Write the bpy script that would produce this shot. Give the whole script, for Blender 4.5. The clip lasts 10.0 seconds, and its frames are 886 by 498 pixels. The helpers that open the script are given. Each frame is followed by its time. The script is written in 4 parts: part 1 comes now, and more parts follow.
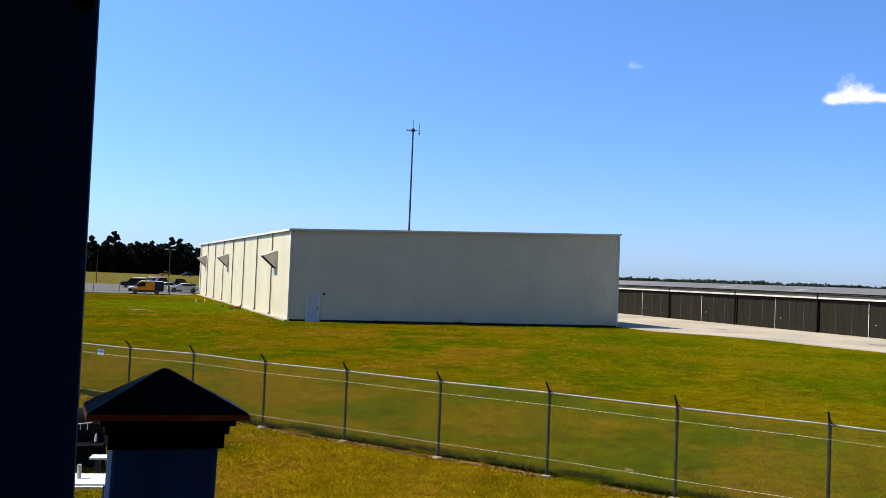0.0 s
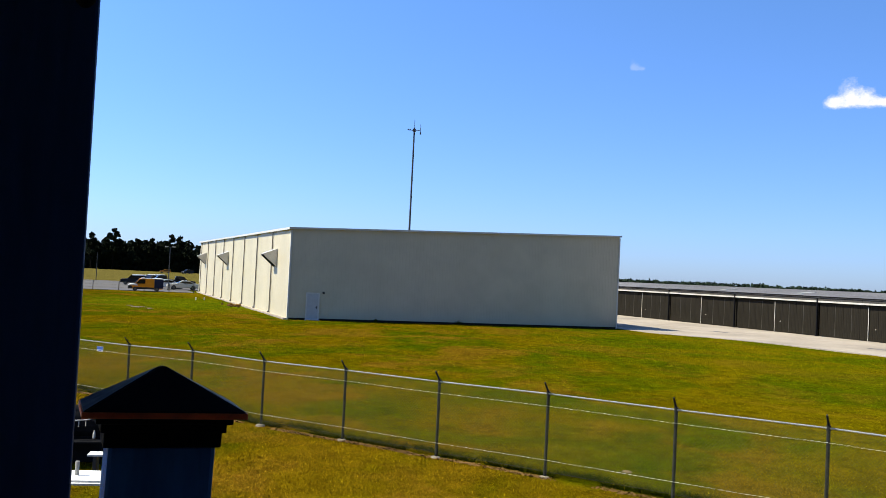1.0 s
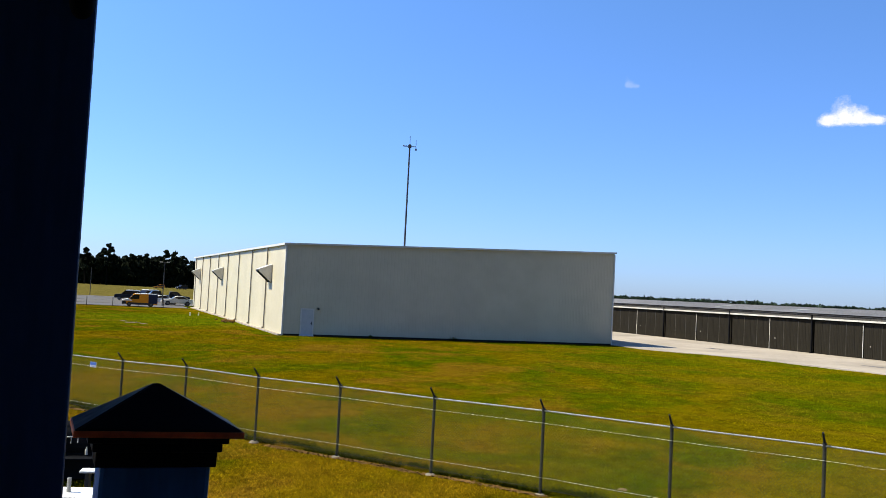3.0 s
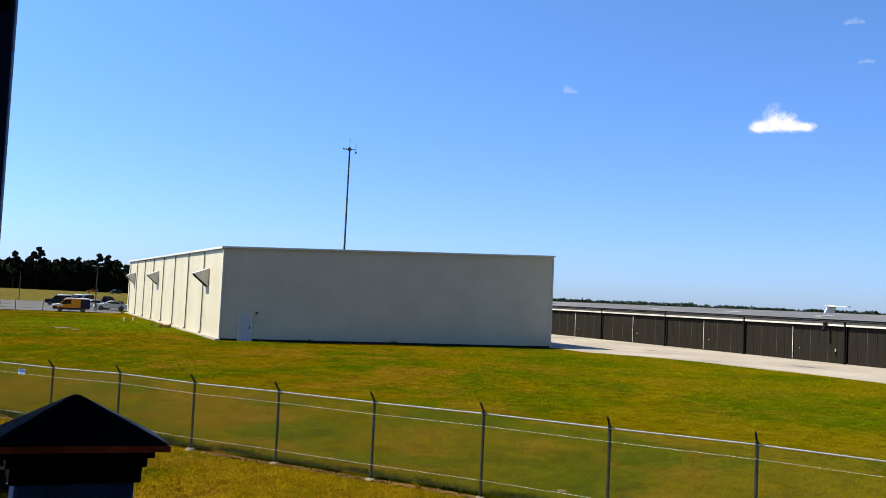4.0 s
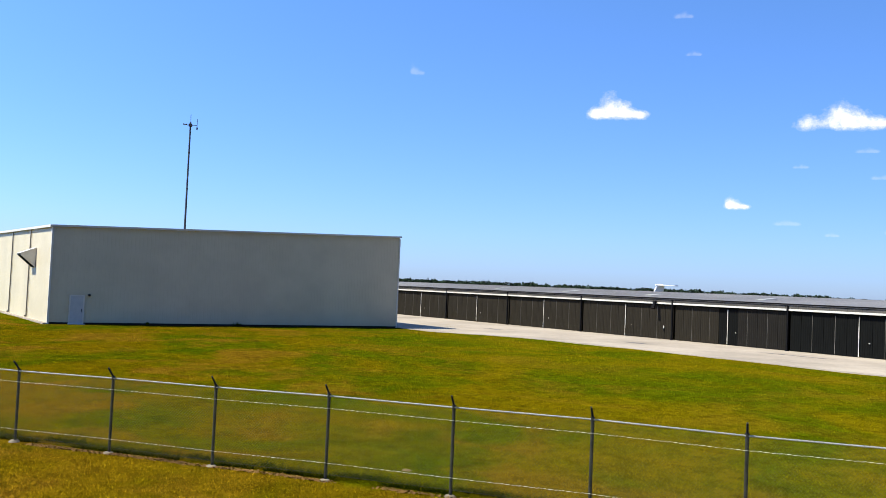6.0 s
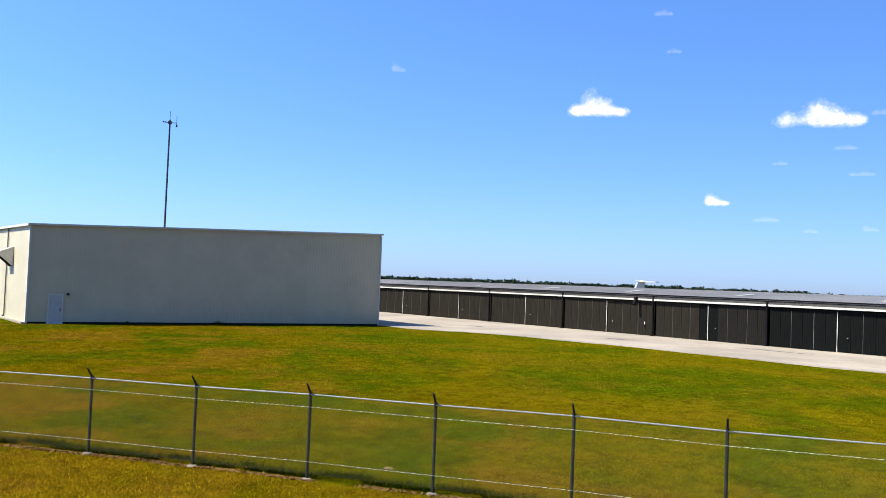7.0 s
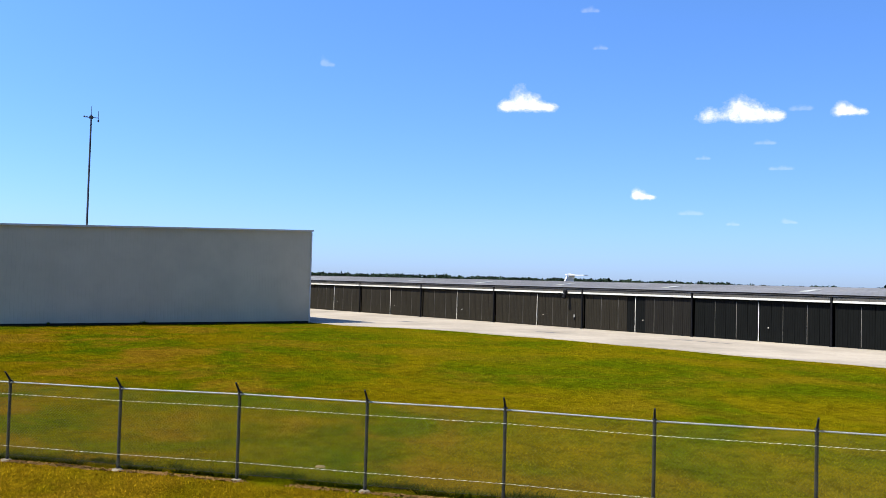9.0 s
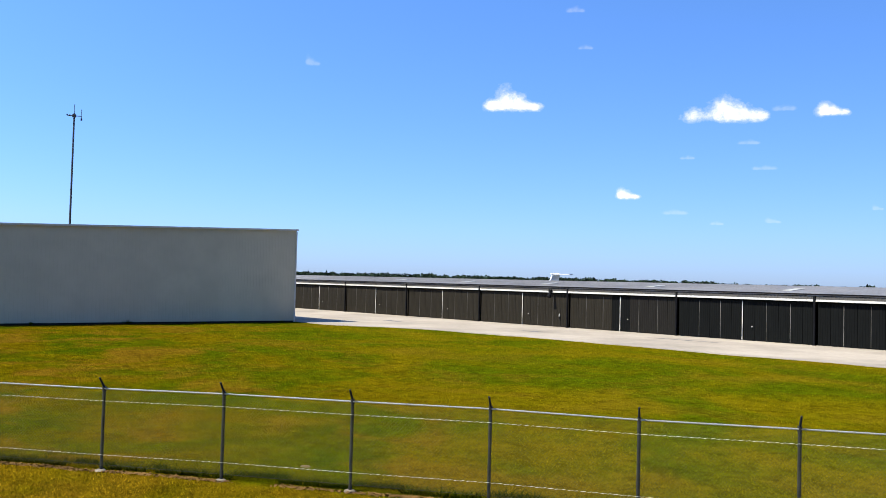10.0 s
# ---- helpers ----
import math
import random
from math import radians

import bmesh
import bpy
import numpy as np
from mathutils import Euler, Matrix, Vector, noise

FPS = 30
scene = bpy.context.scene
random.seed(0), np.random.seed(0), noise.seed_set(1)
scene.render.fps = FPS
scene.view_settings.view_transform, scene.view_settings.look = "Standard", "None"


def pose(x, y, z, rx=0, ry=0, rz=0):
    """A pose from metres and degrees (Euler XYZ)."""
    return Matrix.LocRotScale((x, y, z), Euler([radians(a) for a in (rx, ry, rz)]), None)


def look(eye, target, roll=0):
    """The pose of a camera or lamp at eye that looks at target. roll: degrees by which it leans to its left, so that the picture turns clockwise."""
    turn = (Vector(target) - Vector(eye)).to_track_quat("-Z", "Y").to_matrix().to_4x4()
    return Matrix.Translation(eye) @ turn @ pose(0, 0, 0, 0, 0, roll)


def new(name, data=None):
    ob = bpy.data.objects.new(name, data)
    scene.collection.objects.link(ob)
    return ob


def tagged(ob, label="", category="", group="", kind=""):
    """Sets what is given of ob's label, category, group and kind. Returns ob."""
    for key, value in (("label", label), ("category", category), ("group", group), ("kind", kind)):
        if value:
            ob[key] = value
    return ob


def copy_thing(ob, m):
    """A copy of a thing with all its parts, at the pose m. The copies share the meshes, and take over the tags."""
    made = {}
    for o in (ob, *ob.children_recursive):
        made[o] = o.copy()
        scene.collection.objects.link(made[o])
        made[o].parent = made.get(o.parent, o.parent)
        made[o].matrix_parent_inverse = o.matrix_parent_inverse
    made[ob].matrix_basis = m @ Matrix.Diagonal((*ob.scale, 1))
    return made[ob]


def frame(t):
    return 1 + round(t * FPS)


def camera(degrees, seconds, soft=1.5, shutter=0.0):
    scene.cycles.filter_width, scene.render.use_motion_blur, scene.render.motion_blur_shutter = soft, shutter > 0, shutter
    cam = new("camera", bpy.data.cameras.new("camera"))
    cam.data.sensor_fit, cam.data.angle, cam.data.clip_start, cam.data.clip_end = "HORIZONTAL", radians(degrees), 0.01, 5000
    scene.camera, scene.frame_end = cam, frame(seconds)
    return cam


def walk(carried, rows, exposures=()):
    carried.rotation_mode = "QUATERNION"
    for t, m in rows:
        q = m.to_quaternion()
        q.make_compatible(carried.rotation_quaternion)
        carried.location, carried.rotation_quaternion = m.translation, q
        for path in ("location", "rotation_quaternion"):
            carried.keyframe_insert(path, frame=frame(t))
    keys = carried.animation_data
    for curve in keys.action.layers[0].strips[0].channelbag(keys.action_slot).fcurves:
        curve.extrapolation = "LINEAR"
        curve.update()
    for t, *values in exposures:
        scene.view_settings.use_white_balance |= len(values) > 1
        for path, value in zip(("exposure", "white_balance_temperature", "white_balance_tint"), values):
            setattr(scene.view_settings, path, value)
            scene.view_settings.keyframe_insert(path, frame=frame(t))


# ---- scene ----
SPOTS = (
    (0, 0.0066, -0.0167, 3.9958, 0.137, 1.760, 2.273),
    (0.5, 0.0054, -0.0134, 3.9928, 0.147, 1.662, 2.568),
    (1, 0.0052, -0.0038, 3.9947, 0.144, 1.761, 2.808),
    (1.5, 0.0016, -0.0000, 3.9942, 0.157, 2.064, 2.969),
    (2, -0.0005, 0.0040, 3.9935, 0.199, 2.356, 3.032),
    (3.5, -0.0044, 0.0369, 3.9938, -0.909, 2.983, 2.768),
    (4, -0.0008, 0.0608, 3.9951, -3.915, 3.209, 2.737),
    (4.5, 0.0126, 0.0947, 3.9935, -8.270, 3.388, 3.007),
    (5, 0.0131, 0.1182, 4.0177, -11.673, 3.169, 2.857),
    (5.5, 0.0121, 0.1350, 4.0250, -13.106, 2.635, 2.662),
    (7, 0.0386, 0.1714, 4.0346, -14.875, 2.267, 2.252),
    (7.5, 0.0488, 0.1850, 4.0393, -16.065, 2.256, 2.099),
    (8, 0.0595, 0.1920, 4.0405, -17.252, 2.243, 1.998),
    (8.5, 0.0705, 0.2004, 4.0428, -18.380, 2.180, 1.769),
    (9, 0.0747, 0.2094, 4.0451, -19.247, 2.116, 1.536),
    (9.5, 0.0771, 0.2146, 4.0444, -19.862, 2.089, 1.469),
    (10, 0.0799, 0.2154, 4.0461, -20.175, 2.092, 1.498),
)


def aimed(x, y, z, yaw, pitch, lean):
    """The camera's pose from a place, a heading, a tilt up and a lean."""
    a, b = radians(yaw), radians(pitch)
    eye = Vector((x, y, z))
    return look(eye, eye + Vector((-math.sin(a) * math.cos(b), math.cos(a) * math.cos(b), math.sin(b))), lean)


cam = camera(52.41, 10.0, soft=0.8)
walk(cam, [(r[0], aimed(*r[1:])) for r in SPOTS],
     [(0, 0.82, 6800, 4), (4, 0.82, 6800, 4), (7, 0.97, 6500, 6), (10, 0.96, 6450, 6)])

# ---- light ----
SUN = Vector((-6.356, -0.774, 8.5)).normalized()
world = bpy.data.worlds.new("sky")
scene.world = world
world.use_nodes = True
wn, wl = world.node_tree.nodes, world.node_tree.links
sky = wn.new("ShaderNodeTexSky")
sky.sky_type = "NISHITA"
sky.sun_disc = False
sky.sun_elevation = math.asin(SUN.z)
sky.sun_rotation = math.atan2(SUN.x, SUN.y)
sky.altitude = 50
sky.air_density, sky.dust_density, sky.ozone_density = 1.0, 0.4, 3.0
wn["Background"].inputs["Strength"].default_value = 0.088
deep = wn.new("ShaderNodeHueSaturation")
deep.inputs["Saturation"].default_value = 1.12
wl.new(sky.outputs["Color"], deep.inputs["Color"])
tone = wn.new("ShaderNodeMix")
tone.data_type, tone.blend_type = "RGBA", "MULTIPLY"
tone.inputs[0].default_value = 1.0
where = wn.new("ShaderNodeTexCoord")
split = wn.new("ShaderNodeSeparateXYZ")
wl.new(where.outputs["Generated"], split.inputs[0])
haze = wn.new("ShaderNodeValToRGB")
haze.color_ramp.elements[0].position, haze.color_ramp.elements[0].color = 0.0, (0.49, 0.655, 1.28, 1)
haze.color_ramp.elements[1].position, haze.color_ramp.elements[1].color = 0.34, (0.82, 1.00, 1.38, 1)
wl.new(split.outputs["Z"], haze.inputs["Fac"])
wl.new(haze.outputs["Color"], tone.inputs[7])
wl.new(deep.outputs["Color"], tone.inputs[6])
# the clear sky pales towards the sun's side
side = wn.new("ShaderNodeMapRange")
side.inputs["From Min"].default_value, side.inputs["From Max"].default_value = -1.0, 1.0
side.inputs["To Min"].default_value, side.inputs["To Max"].default_value = 1.50, 0.76
wl.new(split.outputs["X"], side.inputs["Value"])
pale = wn.new("ShaderNodeVectorMath")
pale.operation = "SCALE"
wl.new(tone.outputs[2], pale.inputs[0])
# and is dimmed out of view, added to darken the walls facing there
behind = wn.new("ShaderNodeMapRange")
behind.inputs["From Min"].default_value, behind.inputs["From Max"].default_value = -1.0, 0.5
behind.inputs["To Min"].default_value, behind.inputs["To Max"].default_value = 0.62, 1.0
wl.new(split.outputs["Y"], behind.inputs["Value"])
both = wn.new("ShaderNodeMath")
both.operation = "MULTIPLY"
wl.new(side.outputs[0], both.inputs[0])
wl.new(behind.outputs[0], both.inputs[1])
wl.new(both.outputs[0], pale.inputs["Scale"])
wl.new(pale.outputs[0], wn["Background"].inputs["Color"])
sun = new("sun", bpy.data.lights.new("sun", "SUN"))
sun.data.energy, sun.data.angle, sun.data.color = 5.0, radians(0.5), (1.0, 0.95, 0.86)
sun.matrix_world = look(SUN * 50, (0, 0, 0))

# ---- materials ----


class Mat:
    """A small builder round one node material."""

    def __init__(self, name, color=(0.5, 0.5, 0.5), rough=0.6, metal=0.0, spec=0.5):
        self.m = bpy.data.materials.new(name)
        self.m.use_nodes = True
        self.n, self.l = self.m.node_tree.nodes, self.m.node_tree.links
        self.p = self.n["Principled BSDF"]
        self.p.inputs["Base Color"].default_value = (*color, 1)
        self.p.inputs["Roughness"].default_value = rough
        self.p.inputs["Metallic"].default_value = metal
        self.p.inputs["Specular IOR Level"].default_value = spec
        self.co = self.n.new("ShaderNodeTexCoord")

    def noise(self, scale, detail=5, rough=0.6, stretch=(1, 1, 1), kind="Object", dist=0.0):
        mp = self.n.new("ShaderNodeMapping")
        mp.inputs["Scale"].default_value = stretch
        self.l.new(self.co.outputs[kind], mp.inputs["Vector"])
        t = self.n.new("ShaderNodeTexNoise")
        t.inputs["Scale"].default_value, t.inputs["Detail"].default_value = scale, detail
        t.inputs["Roughness"].default_value, t.inputs["Distortion"].default_value = rough, dist
        self.l.new(mp.outputs["Vector"], t.inputs["Vector"])
        return t.outputs["Fac"]

    def ramp(self, fac, stops):
        r = self.n.new("ShaderNodeValToRGB")
        els = r.color_ramp.elements
        while len(els) < len(stops):
            els.new(0.5)
        for e, (at, c) in zip(els, stops):
            e.position = at
            e.color = (*c, 1) if len(c) == 3 else c
        self.l.new(fac, r.inputs["Fac"])
        return r.outputs["Color"]

    def mix(self, fac, a, b, mode="MIX"):
        x = self.n.new("ShaderNodeMix")
        x.data_type, x.blend_type = "RGBA", mode
        for sock, v in ((x.inputs[0], fac), (x.inputs[6], a), (x.inputs[7], b)):
            if isinstance(v, (int, float)):
                sock.default_value = v
            elif isinstance(v, tuple):
                sock.default_value = (*v, 1)
            else:
                self.l.new(v, sock)
        return x.outputs[2]

    def color(self, sock):
        self.l.new(sock, self.p.inputs["Base Color"])
        return self

    def rough(self, sock):
        self.l.new(sock, self.p.inputs["Roughness"])
        return self

    def bump(self, fac, strength=0.3, dist=0.01):
        b = self.n.new("ShaderNodeBump")
        b.inputs["Strength"].default_value, b.inputs["Distance"].default_value = strength, dist
        self.l.new(fac, b.inputs["Height"])
        self.l.new(b.outputs["Normal"], self.p.inputs["Normal"])
        return self


def worn(name, color, rough=0.6, metal=0.0, big=0.6, small=25.0, amount=0.14, bump=0.08, stretch=(1, 1, 1)):
    """A surface with large stains, fine grain and a faint relief."""
    m = Mat(name, color, rough, metal)
    dark = tuple(c * (1 - amount * 2.2) for c in color)
    light = tuple(min(1, c * (1 + amount)) for c in color)
    a = m.ramp(m.noise(big, 6, 0.65, stretch), ((0.3, dark), (0.62, light)))
    g = m.ramp(m.noise(small, 4, 0.6, stretch), ((0.3, (0.82,) * 3), (0.7, (1.0,) * 3)))
    m.color(m.mix(0.8, a, g, "MULTIPLY"))
    m.rough(m.ramp(m.noise(small * 0.4, 3), ((0.3, (max(0.05, rough - 0.12),) * 3), (0.7, (min(1, rough + 0.12),) * 3))))
    if bump:
        m.bump(m.noise(small, 4), bump, 0.01)
    return m.m


def sward_colour(m):
    """Colour of the turf by place: green, olive and rusty straw in drifts, drier on the near lawn and on the far field."""
    drift = m.ramp(m.noise(0.12, 6, 0.6, (1.0, 0.8, 1), "Object", 0.8), ((0.42, (0, 0, 0)), (0.58, (1, 1, 1))))
    clump = m.ramp(m.noise(0.5, 6, 0.62, (1.05, 0.75, 1), "Object", 0.6), ((0.38, (0, 0, 0)), (0.62, (1, 1, 1))))
    rust = m.ramp(m.noise(0.2, 5, 0.6, (0.9, 0.8, 1), "Object", 0.8), ((0.50, (0, 0, 0)), (0.62, (1, 1, 1))))
    green = m.mix(clump, (0.0400, 0.0540, 0.0008), (0.0680, 0.0660, 0.0010))
    olive = m.mix(clump, (0.0800, 0.0600, 0.0009), (0.1060, 0.0690, 0.0013))
    base = m.mix(rust, m.mix(drift, green, olive), (0.1160, 0.0660, 0.0040))
    # distance past the deck, square to the fence
    past = m.n.new("ShaderNodeVectorMath")
    past.operation = "DOT_PRODUCT"
    m.l.new(m.co.outputs["Object"], past.inputs[0])
    past.inputs[1].default_value = (math.sin(0.585), math.cos(0.585), 0)

    def span(sock, start, end, most=1.0):
        r = m.n.new("ShaderNodeMapRange")
        r.inputs["From Min"].default_value, r.inputs["From Max"].default_value, r.inputs["To Max"].default_value = start, end, most
        m.l.new(sock, r.inputs["Value"])
        return r.outputs[0]

    wide = m.n.new("ShaderNodeSeparateXYZ")
    m.l.new(m.co.outputs["Object"], wide.inputs[0])
    base = m.mix(span(wide.outputs["X"], 1, 20, 0.62), base, m.mix(drift, (0.0600, 0.0740, 0.0013), (0.1100, 0.0920, 0.0019)))
    # lusher turf along the sunny wall, where the roof drains
    reach = m.n.new("ShaderNodeVectorMath")
    reach.operation = "DISTANCE"
    m.l.new(m.co.outputs["Object"], reach.inputs[0])
    reach.inputs[1].default_value = (-25.0, 93.0, 0)
    base = m.mix(span(reach.outputs["Value"], 19, 7, 0.75), base, m.mix(clump, (0.0560, 0.0830, 0.0018), (0.0930, 0.1020, 0.0022)))
    lawn = m.mix(clump, m.mix(drift, (0.0600, 0.0560, 0.0010), (0.1260, 0.0800, 0.0022)), m.mix(rust, (0.1220, 0.0730, 0.0030), (0.1480, 0.0780, 0.0060)))
    base = m.mix(span(past.outputs["Value"], 18.9, 18.3), base, lawn)
    return m.mix(span(past.outputs["Value"], 100, 112), base, m.mix(clump, (0.0900, 0.0760, 0.0160), (0.1150, 0.0900, 0.0250)))


def grass_material(name):
    """Mown grass seen as a mat, with tufts and thin places."""
    m = Mat(name, (0.0601, 0.0513, 0.0010), 1.0, 0, 0.0)
    base = sward_colour(m)
    fine = m.ramp(m.noise(30, 6, 0.8), ((0.30, (0.28,) * 3), (0.5, (0.92,) * 3), (0.70, (2.1,) * 3)))
    tuft = m.ramp(m.noise(2.2, 7, 0.7, (1.0, 0.8, 1)), ((0.32, (0.70,) * 3), (0.66, (1.22,) * 3)))
    sward = m.ramp(m.noise(0.8, 8, 0.72, (1.0, 0.9, 1), "Object", 1.2), ((0.36, (0.68,) * 3), (0.5, (0.96,) * 3), (0.66, (1.18,) * 3)))
    m.color(m.mix(1.0, m.mix(1.0, m.mix(1.0, base, fine, "MULTIPLY"), tuft, "MULTIPLY"), sward, "MULTIPLY"))
    m.bump(m.noise(14, 6, 0.8), 0.9, 0.06)
    return m.m


GRASS = grass_material("meadow_grass")
WALL_CREAM = worn("cream_metal_siding", (0.55, 0.482, 0.330), 0.5, 0.0, 0.35, 12, 0.05, 0.03)
TRIM = worn("pale_trim_paint", (0.60, 0.57, 0.50), 0.4, 0.0, 1.5, 20, 0.05, 0.02)
DOWNSPOUT = worn("bronze_downspout_paint", (0.17, 0.155, 0.13), 0.45, 0.0, 1.5, 20, 0.08, 0.02)
DOOR_WHITE = worn("white_door_paint", (0.46, 0.46, 0.45), 0.4, 0.0, 2, 30, 0.05, 0.02)
DARK = worn("dark_metal", (0.03, 0.03, 0.032), 0.5, 0.2, 3, 30, 0.15, 0.03)
GALV = worn("galvanised_steel", (0.31, 0.30, 0.26), 0.5, 0.0, 4, 60, 0.12, 0.04)
POSTM = worn("weathered_steel_post", (0.030, 0.030, 0.029), 0.6, 0.0, 4, 60, 0.2, 0.04)
CONCRETE = worn("apron_concrete", (0.345, 0.292, 0.225), 0.9, 0.0, 0.12, 3, 0.13, 0.15)
ROOF = worn("grey_roof_sheet", (0.20, 0.19, 0.18), 0.55, 0.0, 0.15, 3, 0.1, 0.02)
ROOF_LIGHT = worn("translucent_roof_sheet", (0.40, 0.39, 0.34), 0.5, 0.0, 0.5, 6, 0.08, 0.02)
# sheen fading towards the near bays is put into the door colours
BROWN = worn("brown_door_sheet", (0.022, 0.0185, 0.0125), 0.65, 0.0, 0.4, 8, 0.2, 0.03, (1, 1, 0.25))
MIDBROWN = worn("mid_sheen_door_sheet", (0.0135, 0.012, 0.0095), 0.7, 0.0, 0.4, 8, 0.2, 0.03, (1, 1, 0.25))
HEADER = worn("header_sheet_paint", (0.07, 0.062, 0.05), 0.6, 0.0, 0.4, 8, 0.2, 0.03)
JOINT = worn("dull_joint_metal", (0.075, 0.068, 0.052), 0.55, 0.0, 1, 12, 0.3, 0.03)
BLACKBROWN = worn("low_sheen_door_sheet", (0.0075, 0.008, 0.0075), 0.75, 0.0, 0.4, 8, 0.16, 0.03, (1, 1, 0.25))
HWHITE = worn("white_track_cover", (0.56, 0.53, 0.46), 0.45, 0.0, 1, 15, 0.06, 0.02)
ASPHALT = worn("sunlit_asphalt", (0.115, 0.106, 0.095), 0.9, 0.0, 0.08, 4, 0.1, 0.2)
SHAFTBLUE = worn("slate_blue_painted_wood", (0.035, 0.15, 0.37), 0.5, 0.0, 5, 40, 0.3, 0.12, (1, 1, 0.2))
BLUEPOST = worn("dark_blue_painted_post", (0.015, 0.038, 0.090), 0.6, 0.0, 3.0, 40, 0.25, 0.15, (1, 1, 0.15))
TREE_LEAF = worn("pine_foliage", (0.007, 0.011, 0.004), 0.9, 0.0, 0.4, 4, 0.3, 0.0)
FAR_LEAF = worn("distant_foliage", (0.020, 0.034, 0.019), 0.95, 0.0, 0.1, 1, 0.25, 0.0)
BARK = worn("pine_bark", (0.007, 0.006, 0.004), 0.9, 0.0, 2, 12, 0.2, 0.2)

CABLE = worn("bright_twisted_wire", (0.55, 0.54, 0.50), 0.4, 0.2, 4, 40, 0.2, 0.0)
BLACKSTEEL = worn("black_painted_steel", (0.009, 0.009, 0.010), 0.6, 0.0, 3, 30, 0.2, 0.03)
FOOTING = worn("dirty_post_footing", (0.19, 0.15, 0.095), 0.9, 0.0, 4, 30, 0.25, 0.2)
MESHWIRE = worn("dull_fence_wire", (0.070, 0.070, 0.028), 0.6, 0.0, 4, 60, 0.15, 0.0)
BLACKP = worn("glossy_black_plastic", (0.005, 0.005, 0.007), 0.5, 0.0, 6, 60, 0.2, 0.03)
COPPER = worn("red_brown_rim", (0.80, 0.13, 0.03), 0.5, 0.0, 12, 80, 0.25, 0.05)
SOIL = worn("bare_soil", (0.15, 0.082, 0.024), 0.95, 0.0, 1.5, 14, 0.25, 0.3)
PLANK = worn("grey_deck_boards", (0.10, 0.09, 0.08), 0.8, 0.0, 2, 30, 0.2, 0.1)
SIDING = worn("dark_enclosure_siding", (0.06, 0.06, 0.065), 0.8, 0.0, 2, 30, 0.2, 0.1)
WHITE_TOP = worn("bleached_white_boards", (0.78, 0.76, 0.70), 0.7, 0.0, 2, 20, 0.08, 0.05)
TYRE = worn("tyre_rubber", (0.015, 0.015, 0.015), 0.8, 0.0, 6, 50, 0.2, 0.05)
RIM = worn("wheel_rim", (0.10, 0.10, 0.10), 0.4, 0.6, 6, 40, 0.1, 0.02)
GLASS = Mat("car_glass", (0.006, 0.007, 0.009), 0.08, 0.0, 0.35).m
LAMPG = Mat("lamp_glass", (0.7, 0.7, 0.68), 0.2, 0.0, 0.6).m


def car_paint(name, color):
    m = Mat(name, color, 0.4, 0.0, 0.12)
    m.p.inputs["Coat Weight"].default_value = 0.03
    m.color(m.ramp(m.noise(1.5, 4), ((0.3, tuple(c * 0.88 for c in color)), (0.7, color))))
    return m.m


def cloud_material(name, density):
    """Vapour: white where it is thick, thinning to nothing at a ragged edge."""
    m = Mat(name)
    info = m.n.new("ShaderNodeObjectInfo")
    shift = m.n.new("ShaderNodeVectorMath")
    shift.operation = "MULTIPLY_ADD"
    m.l.new(info.outputs["Random"], shift.inputs[0])
    shift.inputs[1].default_value = (3700, 1900, 5300)
    m.l.new(m.co.outputs["Object"], shift.inputs[2])
    t = m.n.new("ShaderNodeTexNoise")
    t.inputs["Scale"].default_value, t.inputs["Detail"].default_value, t.inputs["Roughness"].default_value = 0.045, 6, 0.62
    m.l.new(shift.outputs[0], t.inputs["Vector"])
    thick = m.n.new("ShaderNodeAttribute")
    thick.attribute_name = "thick"
    add = m.n.new("ShaderNodeMath")
    add.operation = "MULTIPLY_ADD"
    m.l.new(t.outputs["Fac"], add.inputs[0])
    add.inputs[1].default_value = 1.2
    m.l.new(thick.outputs["Fac"], add.inputs[2])
    alpha = m.ramp(add.outputs[0], ((0.0, (0, 0, 0)), (0.14, (0, 0, 0)), (0.45, (density * 0.22,) * 3), (0.80, (density * 0.8,) * 3), (1.0, (density,) * 3)))
    # a plain glow stands in for sunlight on the vapour
    em = m.n.new("ShaderNodeEmission")
    em.inputs["Color"].default_value = (1.0, 0.985, 0.97, 1)
    em.inputs["Strength"].default_value = 0.62
    tr = m.n.new("ShaderNodeBsdfTransparent")
    mx = m.n.new("ShaderNodeMixShader")
    m.l.new(alpha, mx.inputs[0])
    m.l.new(tr.outputs[0], mx.inputs[1])
    m.l.new(em.outputs[0], mx.inputs[2])
    m.l.new(mx.outputs[0], m.n["Material Output"].inputs["Surface"])
    return m.m


CLOUD, WISP = cloud_material("cloud_vapour", 1.0), cloud_material("thin_cloud_vapour", 0.17)

for dull in (BLACKSTEEL, POSTM, GALV, BLACKP, BLUEPOST, TREE_LEAF, FAR_LEAF, BARK, SOIL, ASPHALT, CONCRETE, BROWN, MIDBROWN, BLACKBROWN, MESHWIRE):
    dull.node_tree.nodes["Principled BSDF"].inputs["Specular IOR Level"].default_value = 0.08

for dull in (BLACKBROWN, BLACKSTEEL):
    dull.node_tree.nodes["Principled BSDF"].inputs["Specular IOR Level"].default_value = 0.02

